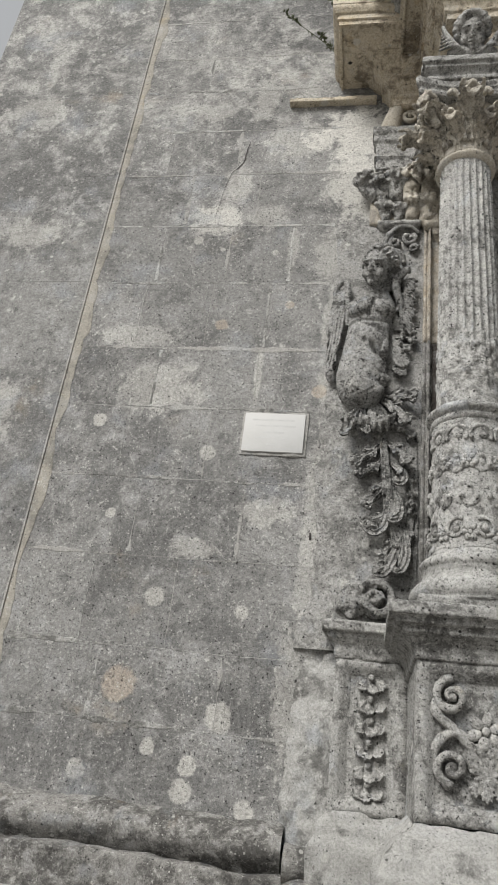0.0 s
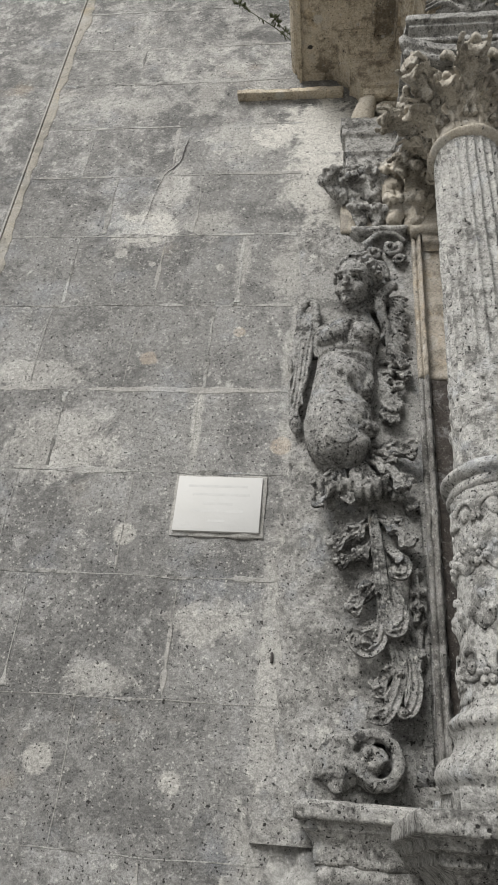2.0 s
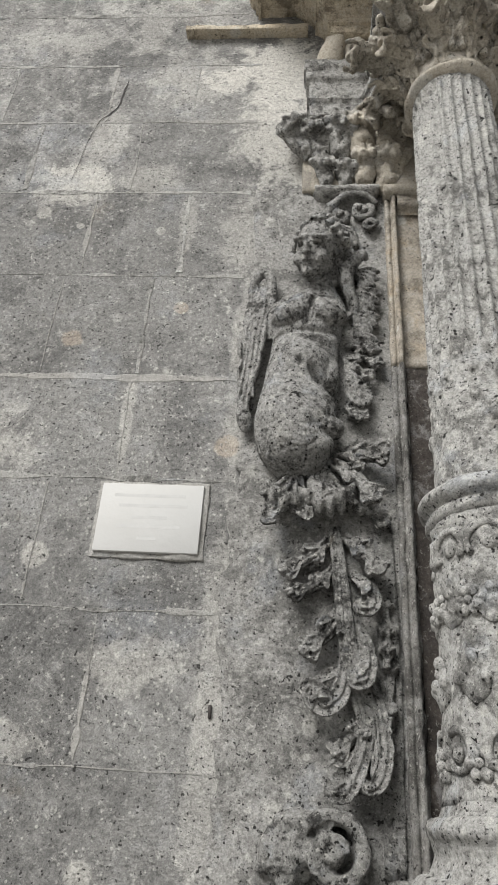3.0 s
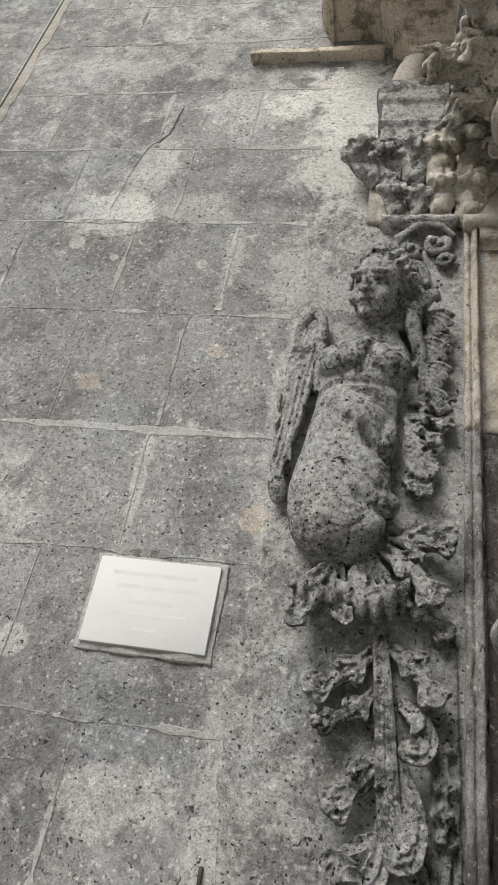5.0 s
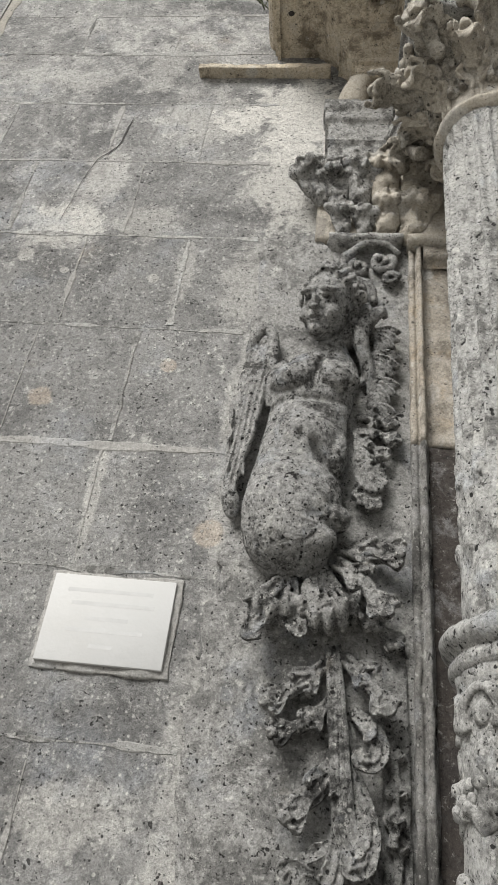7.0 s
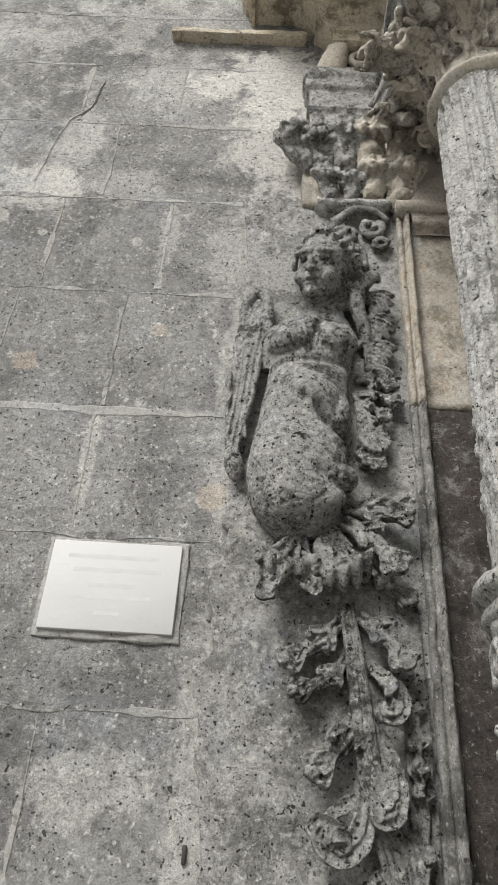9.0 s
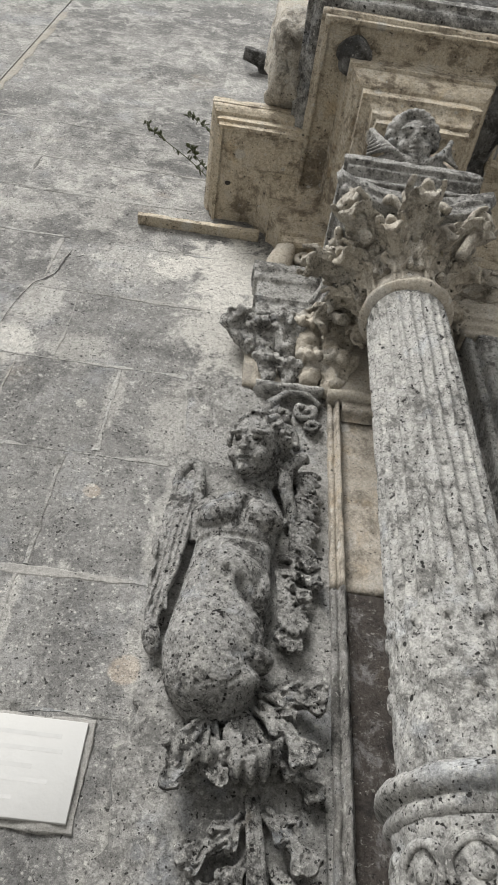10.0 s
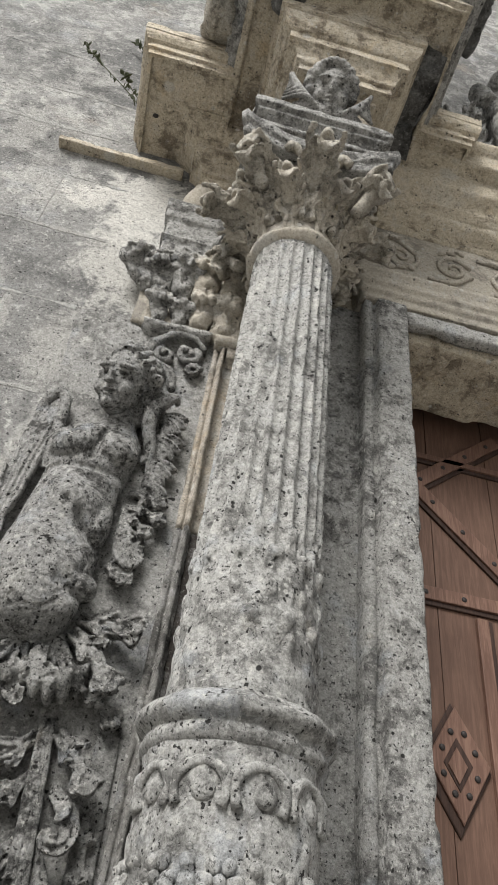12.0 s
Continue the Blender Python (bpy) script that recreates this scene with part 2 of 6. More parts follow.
def wood(name, light, dark, along="z"):
    g = Graph(name)
    grain = g.noise(9, 6, 0.65, g.scaled((9, 9, 0.7)), warp=0.6)
    col = g.mix(g.ramp(grain, 0.35, 0.7), dark, light)
    col = g.mix(g.ramp(g.noise(2.3, 4), 0.45, 0.7, 0, 0.4), col, tuple(c * 0.6 for c in dark))
    return g.finish(col, 0.55, grain, 0.0015)


def leaf_green():
    g = Graph("dusty_green_leaf")
    n = g.noise(30, 3)
    return g.finish(g.mix(n, (0.035, 0.045, 0.022), (0.08, 0.085, 0.045)), 0.7, n, 0.001)


MARBLE = marble()
LETTER = paint("worn_letter_grey", (0.412, 0.411, 0.402))
DOOR_WOOD = wood("red_brown_door_wood", (0.155, 0.092, 0.066), (0.105, 0.060, 0.043))
STRIP_WOOD = wood("moulding_wood", (0.21, 0.125, 0.092), (0.12, 0.066, 0.048))
DARK_BROWN = wood("dark_edge_brown", (0.06, 0.034, 0.025), (0.03, 0.017, 0.013))
IRON = paint("dark_iron", (0.035, 0.03, 0.028), 0.55)
GREEN = leaf_green()
PAVING = stone("worn_paving_stone", (0.30, 0.29, 0.27), (0.21, 0.203, 0.19), (0.28, 0.24, 0.18), 0.4, 0.2, 0.1, 0.3, 0.05)


# ---- mesh helpers ----
def part(name, bm, material, parent=None, label="", smooth=True):
    me = bpy.data.meshes.new(name)
    bm.normal_update()
    bm.to_mesh(me)
    bm.free()
    if smooth:
        me.shade_smooth()
    me.materials.append(material)
    ob = new(name, me)
    if parent is not None:
        ob.parent = parent
    if label:
        ob["label"] = label
    return ob


def thing(name, label, category, at=(0, 0, 0), group="", kind=""):
    return tagged(new(name), label, category, group, kind)


def shared(name, mesh, m, parent, label=""):
    ob = new(name, mesh)
    ob.parent = parent
    ob.matrix_basis = m
    if label:
        ob["label"] = label
    return ob


def fract(p, scale, seed, octaves=4):
    q = Vector(p) * scale + Vector((seed * 3.17, seed * 1.31, seed * 2.23))
    return noise.fractal(q, 0.9, 2.1, octaves)


def erode(bm, amp, scale=9.0, seed=1.0, chips=0.0, chip_scale=14.0):
    """Weathers a mesh: waves along the normals, and bites out of it."""
    bm.normal_update()
    shifts = []
    for v in bm.verts:
        d = amp * fract(v.co, scale, seed)
        if chips:
            c = fract(v.co, chip_scale, seed + 5, 3)
            if c > 0.25:
                d -= chips * min(1.0, (c - 0.25) * 3)
        shifts.append(v.normal * d)
    for v, s in zip(bm.verts, shifts):
        v.co += s


def grid_faces(bm, rows, close_u=False, cap=False):
    """Quads between rows of vertices."""
    faces = []
    for a, b in zip(rows, rows[1:]):
        n = len(a)
        for i in range(n if close_u else n - 1):
            j = (i + 1) % n
            faces.append(bm.faces.new((a[i], a[j], b[j], b[i])))
    if cap:
        bm.faces.new(list(reversed(rows[0])))
        bm.faces.new(rows[-1])
    return faces


def ticks(a, b, step):
    n = max(1, round(abs(b - a) / step))
    return [a + (b - a) * i / n for i in range(n + 1)]


def box(bm, x0, x1, y0, y1, z0, z1, bevel=0.0, step=0.0):
    """A box, with soft edges and, where step is given, a fine skin for weathering."""
    tmp = bmesh.new()
    bmesh.ops.create_cube(tmp, size=1.0)
    bmesh.ops.transform(tmp, verts=tmp.verts, matrix=Matrix.Translation(((x0 + x1) / 2, (y0 + y1) / 2, (z0 + z1) / 2))
                        @ Matrix.Diagonal((x1 - x0, y1 - y0, z1 - z0, 1)))
    if bevel:
        bmesh.ops.bevel(tmp, geom=list(tmp.edges), offset=bevel, segments=2, affect="EDGES", profile=0.5)
    if step:
        for axis, (lo, hi) in enumerate(((x0, x1), (y0, y1), (z0, z1))):
            normal = [0, 0, 0]
            normal[axis] = 1
            for c in ticks(lo + bevel, hi - bevel, step)[1:-1]:
                co = [0, 0, 0]
                co[axis] = c
                bmesh.ops.bisect_plane(tmp, geom=[*tmp.verts, *tmp.edges, *tmp.faces], plane_co=co, plane_no=normal)
    join(bm, tmp)


def join(bm, other, m=None):
    me = bpy.data.meshes.new("scratch")
    other.to_mesh(me)
    other.free()
    if m is not None:
        me.transform(m)
    bm.from_mesh(me)
    bpy.data.meshes.remove(me)


def moulding(bm, x0, x1, y0, yback, profile, step=0.025, left=True, right=True):
    """Sweeps a profile of (outward, z) round the front and the sides of a rectangle in plan, with mitred corners. Closed above and below."""
    def ring(out):
        xa, xb, yf = (x0 - out if left else x0), (x1 + out if right else x1), y0 - out
        ns = max(1, round(abs(yback - y0) / step))
        nf = max(2, round(abs(x1 - x0) / step))
        pts = []
        if left:
            pts += [(xa, yback + (yf - yback) * i / ns) for i in range(ns)]
        pts += [(xa + (xb - xa) * i / nf, yf) for i in range(nf + 1)]
        if right:
            pts += [(xb, yf + (yback - yf) * i / ns) for i in range(1, ns + 1)]
        return pts

    vr = [[bm.verts.new((x, y, z)) for x, y in ring(out)] for out, z in profile]
    grid_faces(bm, vr)
    for row, flip in ((vr[0], True), (vr[-1], False)):
        bm.faces.new(row if not flip else list(reversed(row)))


def dense(profile, step=0.02):
    """Adds points along a profile."""
    out = [profile[0]]
    for a, b in zip(profile, profile[1:]):
        n = max(1, round(math.hypot(b[0] - a[0], b[1] - a[1]) / step))
        out += [(a[0] + (b[0] - a[0]) * i / n, a[1] + (b[1] - a[1]) * i / n) for i in range(1, n + 1)]
    return out


def bow(o0, z0, o1, z1, bulge, n=6):
    """A rounded stretch of a profile, from (o0, z0) to (o1, z1)."""
    return [(o0 + (o1 - o0) * i / n + bulge * math.sin(math.pi * i / n), z0 + (z1 - z0) * i / n) for i in range(n + 1)]


def lathe(bm, profile, n, cx, cy, shape=None):
    rows = []
    for r, z in profile:
        row = []
        for i in range(n):
            a = 2 * math.pi * i / n
            q = r + (shape(a, z) if shape else 0.0)
            row.append(bm.verts.new((cx + q * math.cos(a), cy + q * math.sin(a), z)))
        rows.append(row)
    grid_faces(bm, rows, close_u=True, cap=True)


def blob(bm, c, r, turn=(0, 0, 0), seg=14):
    """An ellipsoid at c with radii r."""
    m = Matrix.Translation(c) @ Euler([radians(a) for a in turn]).to_matrix().to_4x4() @ Matrix.Diagonal((*r, 1))
    bmesh.ops.create_uvsphere(bm, u_segments=seg, v_segments=max(6, seg * 2 // 3), radius=1.0, matrix=m)


def smooth_path(pts, n):
    """A Catmull-Rom curve through points (any length of tuple)."""
    p = [np.array(q, float) for q in pts]
    p = [2 * p[0] - p[1]] + p + [2 * p[-1] - p[-2]]
    out = []
    for k in range(1, len(p) - 2):
        for i in range(n):
            t = i / n
            out.append(0.5 * (2 * p[k] + (p[k + 1] - p[k - 1]) * t + (2 * p[k - 1] - 5 * p[k] + 4 * p[k + 1] - p[k + 2]) * t * t
                              + (3 * p[k] - p[k - 1] - 3 * p[k + 1] + p[k + 2]) * t ** 3))
    out.append(p[-2])
    return out


def tube(bm, pts, n=8, per=5, flat=1.0):
    """A tube along points (x, y, z, radius); flat squeezes it towards the wall."""
    path = smooth_path(pts, per)
    rows = []
    for i, q in enumerate(path):
        a, b = path[max(0, i - 1)], path[min(len(path) - 1, i + 1)]
        d = Vector(b[:3] - a[:3]).normalized()
        side = d.cross(Vector((0, 1, 0)))
        if side.length < 0.05:
            side = d.cross(Vector((1, 0, 0)))
        side.normalize()
        up = side.cross(d)
        c = Vector(q[:3])
        rows.append([bm.verts.new(c + side * (q[3] * math.cos(2 * math.pi * k / n)) + up * (q[3] * flat * math.sin(2 * math.pi * k / n))) for k in range(n)])
    grid_faces(bm, rows, close_u=True, cap=True)


def acanthus(bm, m, length, width, rise=0.35, pairs=3, hook=1.0):
    """A carved acanthus leaf: long ribs fanning from the root, split into lobes whose tips hook forward. Root at the origin, growing along +z, face to -y."""
    def spot(u, v, w):
        return m @ Vector((v, -w, u))

    def out(t):
        return length * (0.05 + rise * t * t)

    def finger(points, radii):
        tube(bm, [(*spot(*p), r) for p, r in zip(points, radii)], 8, 4)

    rib = width * 0.115
    swell = [rib * k for k in (0.7, 1.0, 1.15, 1.15, 0.95, 0.6)]
    finger([(length * t, 0.0, out(t) * 0.95) for t in (0.0, 0.35, 0.65, 0.88)] + [(length * 0.99, 0, out(1.0) + 0.07 * length * hook), (length * 0.93, 0, out(1.0) + 0.16 * length * hook)], swell)
    for s in (-1, 1):
        for k in range(pairs):
            end = 0.40 + 0.50 * k / max(1, pairs - 1)
            reach = width * (0.52 - 0.20 * k / max(1, pairs - 1))
            start = 0.30 * end
            a, c = length * start, length * end
            finger([(a * 0.2, s * reach * 0.10, out(start) * 0.6), (a + 0.25 * (c - a), s * reach * 0.38, out(start) + 0.01 * length), (a + 0.62 * (c - a), s * reach * 0.72, out(end) * 0.95),
                    (a + 0.88 * (c - a), s * reach * 0.97, out(end) + 0.01 * length * hook), (c + 0.01 * length, s * reach * 1.06, out(end) + 0.07 * length * hook), (c - 0.03 * length, s * reach * 1.02, out(end) + 0.13 * length * hook)],
                   [r * (1.0 - 0.12 * k) for r in swell])
    n = 8
    rows = []
    for i in range(n + 1):
        t = i / n * 0.90
        w = width * 0.46 * (0.35 + 0.75 * math.sin(math.pi * min(1.0, 0.1 + 0.85 * t)))
        top, low = [], []
        for k in range(7):
            u = k / 3 - 1
            top.append(bm.verts.new(spot(length * t, u * w, out(t) * 0.80)))
            low.append(bm.verts.new(spot(length * t, u * w, out(t) * 0.80 - 0.02)))
        rows.append(top + list(reversed(low)))
    grid_faces(bm, rows, close_u=True, cap=True)


def place(x, y, z, turn=0.0, tip=0.0, spin=0.0):
    """turn: about the wall's normal (degrees, clockwise as seen); tip: forward; spin: about the upright."""
    return Matrix.Translation((x, y, z)) @ Euler((0, 0, radians(spin))).to_matrix().to_4x4() @ Euler((0, radians(turn), 0)).to_matrix().to_4x4() @ Euler((radians(tip), 0, 0)).to_matrix().to_4x4()


def spiral(bm, x, y, z, r, turns=1.6, thick=0.014, hand=1, start=0.0, depth=0.02):
    """A volute in the wall's plane."""
    n = int(14 * turns)
    pts = []
    for i in range(n + 1):
        t = i / n
        a = start + hand * 2 * math.pi * turns * t
        q = r * (1 - 0.85 * t)
        pts.append((x + q * math.cos(a), y - depth * t, z + q * math.sin(a), thick * (1 - 0.45 * t)))
    tube(bm, pts, n=7, per=1)


def loft(bm, rings, n=28):
    """A closed skin over ellipses (z, x, y, rx, ry)."""
    rows = [[bm.verts.new((q[1] + q[3] * math.cos(2 * math.pi * k / n), q[2] + q[4] * math.sin(2 * math.pi * k / n), q[0])) for k in range(n)] for q in smooth_path(rings, 4)]
    grid_faces(bm, rows, close_u=True, cap=True)


def curled(bm, m, length, width, ribs=5, rise=0.30, roll=2.3, thick=0.018, nu=40, nt=30):
    """A shell-like leaf: ribs fan out from a narrow root, and the scalloped lip rolls forward. Root at the origin, growing along +z, face to -y."""
    front, back = [], []
    for i in range(nt + 1):
        t = i / nt
        fr, br = [], []
        for k in range(nu + 1):
            s = 2 * k / nu - 1
            lobe = abs(math.cos(math.pi * ribs * s / 2))
            reach = length * (1 - 0.30 * s * s) * (0.90 + 0.12 * lobe)
            bend = max(0.0, t - 0.58) / 0.42
            ang = bend * roll
            arc = reach * 0.42
            u = reach * min(t, 0.58) + (arc * math.sin(ang) / roll if bend else 0.0)
            w = rise * reach * min(t, 0.58) ** 1.5 + (arc * (1 - math.cos(ang)) / roll if bend else 0.0)
            v = s * width * 0.5 * (0.30 + 0.75 * min(1.0, t * 1.25) ** 0.8)
            groove = 0.075 * width * (lobe ** 0.7 - 0.5) * min(1.0, t * 2)
            side = -0.20 * width * s * s * (1 - 0.6 * bend)
            ca, sa = math.cos(ang), math.sin(ang)
            p = Vector((v, -(w + side) - groove * ca, u - groove * sa * -1.0 * 0.5))
            fr.append(bm.verts.new(m @ p))
            br.append(bm.verts.new(m @ (p + Vector((0, thick * ca, -thick * sa * -1.0)))))
        front.append(fr)
        back.append(list(reversed(br)))
    grid_faces(bm, [f + b for f, b in zip(front, back)], close_u=True, cap=True)


def face_head(bm, m, curls=12):
    """A plain round carved head, about 0.22 high, face to -y."""
    t = bmesh.new()
    loft(t, [(-0.115, 0, -0.035, 0.020, 0.022), (-0.095, 0, -0.035, 0.042, 0.046), (-0.06, 0, -0.02, 0.064, 0.064), (-0.01, 0, -0.01, 0.074, 0.076), (0.04, 0, -0.005, 0.073, 0.075), (0.08, 0, 0.0, 0.055, 0.06), (0.105, 0, 0.005, 0.025, 0.03)])
    blob(t, (0, 0.035, 0.02), (0.09, 0.08, 0.095), seg=20)
    blob(t, (0, -0.078, -0.088), (0.024, 0.016, 0.018), seg=10)
    blob(t, (0, -0.084, -0.050), (0.025, 0.012, 0.0075), seg=10)
    blob(t, (0, -0.082, -0.064), (0.021, 0.012, 0.0075), seg=10)
    blob(t, (0, -0.092, -0.012), (0.011, 0.020, 0.028), (12, 0, 0), 10)
    blob(t, (0, -0.100, -0.028), (0.017, 0.014, 0.010), seg=10)
    for u in (-1, 1):
        blob(t, (0.034 * u, -0.076, 0.030), (0.030, 0.016, 0.010), (0, 8 * u, 0), 10)
        blob(t, (0.042 * u, -0.062, -0.040), (0.026, 0.024, 0.028), seg=10)
        blob(t, (0.031 * u, -0.074, 0.008), (0.015, 0.010, 0.007), seg=8)
    for k in range(curls):
        a = math.pi * (1.12 - 1.24 * k / max(1, curls - 1))
        blob(t, (0.088 * math.cos(a), -0.005, 0.03 + 0.085 * math.sin(a)), (0.026, 0.045, 0.026), (0, 30 * k, 0), 9)
        blob(t, (0.062 * math.cos(a), -0.045, 0.055 + 0.055 * abs(math.sin(a))), (0.022, 0.026, 0.02), (0, 40 * k, 0), 8)
    join(bm, t, m)


def blade(bm, pts, cup=0.35, thick=0.012, per=5, nu=8, ridge=0.0):
    """A carved blade along points (x, y, z, half width): hollow between raised edges, rounded at its tip."""
    path = smooth_path(pts, per)
    front, back, side = [], [], None
    for i, q in enumerate(path):
        d = Vector((path[min(len(path) - 1, i + 1)] - path[max(0, i - 1)])[:3]).normalized()
        s = d.cross(Vector((0, -1, 0)))
        if s.length < 0.25 and side is not None:
            s = side - d * side.dot(d)
        s.normalize()
        if side is not None and s.dot(side) < 0:
            s = -s
        side = s
        n = s.cross(d).normalized()
        c, w = Vector(q[:3]), max(0.0015, q[3])
        fr, br = [], []
        for k in range(nu + 1):
            u = 2 * k / nu - 1
            lift = cup * w * abs(u) ** 1.7 + ridge * w * math.exp(-(u / 0.2) ** 2)
            fr.append(bm.verts.new(c + s * (u * w) + n * lift))
            br.append(bm.verts.new(c + s * (u * w * 0.9) + n * (lift * 0.5 - thick)))
        front.append(fr)
        back.append(list(reversed(br)))
    grid_faces(bm, [f + b for f, b in zip(front, back)], close_u=True, cap=True)


def acanthus_spray(bm, line, width, pairs=2, face=3.88, hook=0.022, rib=0.007, sides=(-1, 1)):
    """An acanthus leaf along points (x, z, out from the face): ribbed spine, spoon-shaped teeth to both sides, a hooked end."""
    pts = [Vector((x, face - o, z)) for x, z, o in line]
    path = [Vector(p) for p in smooth_path(pts, 8)]
    n = len(path) - 1
    body = [(*(p + Vector((0, 0.006, 0))), width * (0.11 + 0.13 * math.sin(math.pi * min(1.0, 0.15 + 0.75 * i / n)))) for i, p in enumerate(path)]
    blade(bm, body[::3] + [body[-1]], 0.3, 0.034, 4)
    for o in (-0.10, 0.10):
        row = []
        for i in range(0, n + 1, 2):
            d = (path[min(n, i + 1)] - path[max(0, i - 1)]).normalized()
            side = Vector((d.z, 0, -d.x)).normalized()
            row.append((*(path[i] + side * (o * width * (1.3 - i / n)) + Vector((0, -0.002, 0))), rib * (1.15 - 0.5 * i / n)))
        tube(bm, row, 7, 2)
    for k in range(pairs):
        t = 0.22 + 0.56 * k / max(1, pairs - 1) if pairs > 1 else 0.5
        i = int(t * n)
        d = (path[min(n, i + 2)] - path[max(0, i - 2)]).normalized()
        side = Vector((d.z, 0, -d.x)).normalized()
        size = width * (0.62 - 0.20 * abs(t - 0.45))
        for s in sides:
            a = path[i]
            m = a + d * (size * 0.58) + side * (s * size * 0.36) + Vector((0, -0.008, 0))
            e = a + d * (size * 1.02) + side * (s * size * 0.66) + Vector((0, -0.004 - hook * 0.4, 0))
            f = e + d * (size * 0.14) - side * (s * size * 0.10) + Vector((0, -hook * 0.7, 0))
            blade(bm, [(*a, size * 0.14), (*m, size * 0.23), (*e, size * 0.19), (*f, size * 0.06)], 0.6, 0.020, 4)
    end, d = path[-1], (path[-1] - path[-4]).normalized()
    blade(bm, [(*path[int(n * 0.70)], width * 0.12), (*(path[-2] + Vector((0, -0.006, 0))), width * 0.24), (*(end + d * (width * 0.16) + Vector((0, -hook * 0.6, 0))), width * 0.22),
               (*(end + d * (width * 0.14) + Vector((0, -hook * 1.3, 0))), width * 0.10)], 0.5, 0.028, 5)


def fuse(bm, voxel, relax=2):
    """Melts overlapping solids into one skin."""
    me = bpy.data.meshes.new("scratch")
    bm.to_mesh(me)
    bm.free()
    ob = new("scratch", me)
    mod = ob.modifiers.new("fuse", "REMESH")
    mod.mode, mod.voxel_size = "VOXEL", voxel
    out = bpy.data.meshes.new_from_object(ob.evaluated_get(bpy.context.evaluated_depsgraph_get()))
    bpy.data.objects.remove(ob)
    res = bmesh.new()
    res.from_mesh(out)
    bpy.data.meshes.remove(out)
    bpy.data.meshes.remove(me)
    for _ in range(relax):
        bmesh.ops.smooth_vert(res, verts=res.verts, factor=0.5, use_axis_x=True, use_axis_y=True, use_axis_z=True)
    return res


# ---- setting: ground, steps, facade ----
WALL_Y = 3.912          # face of the main wall
CX, CY = 0.60, 3.41     # axis of the column

ground_bm = bmesh.new()
bmesh.ops.create_grid(ground_bm, x_segments=2, y_segments=2, size=400)
ground = tagged(part("ground", ground_bm, PAVING, smooth=False), "worn grey stone paving before the church", "ground", kind="structure")

steps = tagged(new("steps"), "plain stone flight of steps up to the church door", "steps", kind="structure")
for i in range(6):
    b = bmesh.new()
    box(b, -4.5, 7.5, 0.25 + 0.28 * i, 4.3 if i == 5 else 0.25 + 0.28 * (i + 1) + 0.03, -0.02 if i == 5 else 0.0, 0.172 * (i + 1), 0.008)
    part("step", b, PAVING, steps)

# main wall: a core with recessed lime joints, and ashlar blocks set on it
wall = tagged(new("wall_north"), "weathered grey limestone ashlar church wall with lichen", "wall", kind="structure")
b = bmesh.new()
box(b, -3.34, -1.93, 3.9025, 4.9, 0, 13.70)
part("core", b, MORTAR, wall, "pale lime mortar joints", smooth=False)
b = bmesh.new()
box(b, -1.93, 1.20, 3.9132, 4.9, 0, 13.70)
box(b, 1.20, 3.20, 3.9132, 4.9, 5.47, 13.70)
box(b, 3.20, 9.0, 3.9132, 4.9, 0, 13.70)
part("core", b, MORTAR, wall, "pale lime mortar joints", smooth=False)
b = bmesh.new()
box(b, -3.34, -2.9, 4.9, 14.0, 0, 13.70)
tagged(part("wall_west", b, WALL, smooth=False), "plain weathered limestone side wall", "wall", kind="structure")
b = bmesh.new()
box(b, -3.3, 9.0, 4.9, 14.0, 13.6, 13.68)
tagged(part("roof", b, PAVING, smooth=False), "flat stone roof behind the facade cornice", "roof", kind="structure")
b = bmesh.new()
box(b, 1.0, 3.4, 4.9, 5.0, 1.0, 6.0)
tagged(part("wall_inner", b, BROWN_SHADED, smooth=False), "dark wall closing the doorway", "wall", kind="structure")

COURSES = [1.40, 1.78, 2.17, 2.68, 3.17, 3.66, 4.11, 4.65, 5.17, 5.68, 6.15, 6.62, 7.03, 7.52]
while COURSES[-1] < 13.3:
    COURSES.append(round(COURSES[-1] + 0.48, 3))
COURSES[-1] = 13.70
JOINTS = {1.78: (-1.31, -0.62), 2.17: (-1.45, -0.95), 2.68: (-1.26, -0.62), 3.17: (-1.43, -0.89), 3.66: (-1.30, -0.635),
          4.11: (-1.50, -1.02, -0.62), 4.65: (-1.45, -0.95, -0.505), 5.17: (-1.32, -0.80), 5.68: (-1.55, -1.0, -0.55), 6.62: (-1.35, -0.83)}
rng = random.Random(4)


def ashlar(x0, x1, z0, z1, face, parent):
    """One block: bevelled face, four sides."""
    bm = bmesh.new()
    gap, bev, deep = rng.uniform(0.0001, 0.0004), 0.0004, 0.03
    face += rng.uniform(-0.0003, 0.0003)
    skew = [rng.uniform(-0.0012, 0.0012) for _ in range(8)]
    corners = ((x0 + gap, z0 + gap), (x1 - gap, z0 + gap), (x1 - gap, z1 - gap), (x0 + gap, z1 - gap))
    loops = []
    for inset, y in ((0.0, face + deep), (0.0, face + bev), (bev * 0.4, face + bev * 0.35), (bev * 1.6, face)):
        loops.append([bm.verts.new((x + (inset if k in (0, 3) else -inset) + skew[k], y, z + (inset if k < 2 else -inset) + skew[4 + k])) for k, (x, z) in enumerate(corners)])
    grid_faces(bm, loops, close_u=True)
    bm.faces.new(loops[-1])
    part("block", bm, WALL, parent, smooth=False)


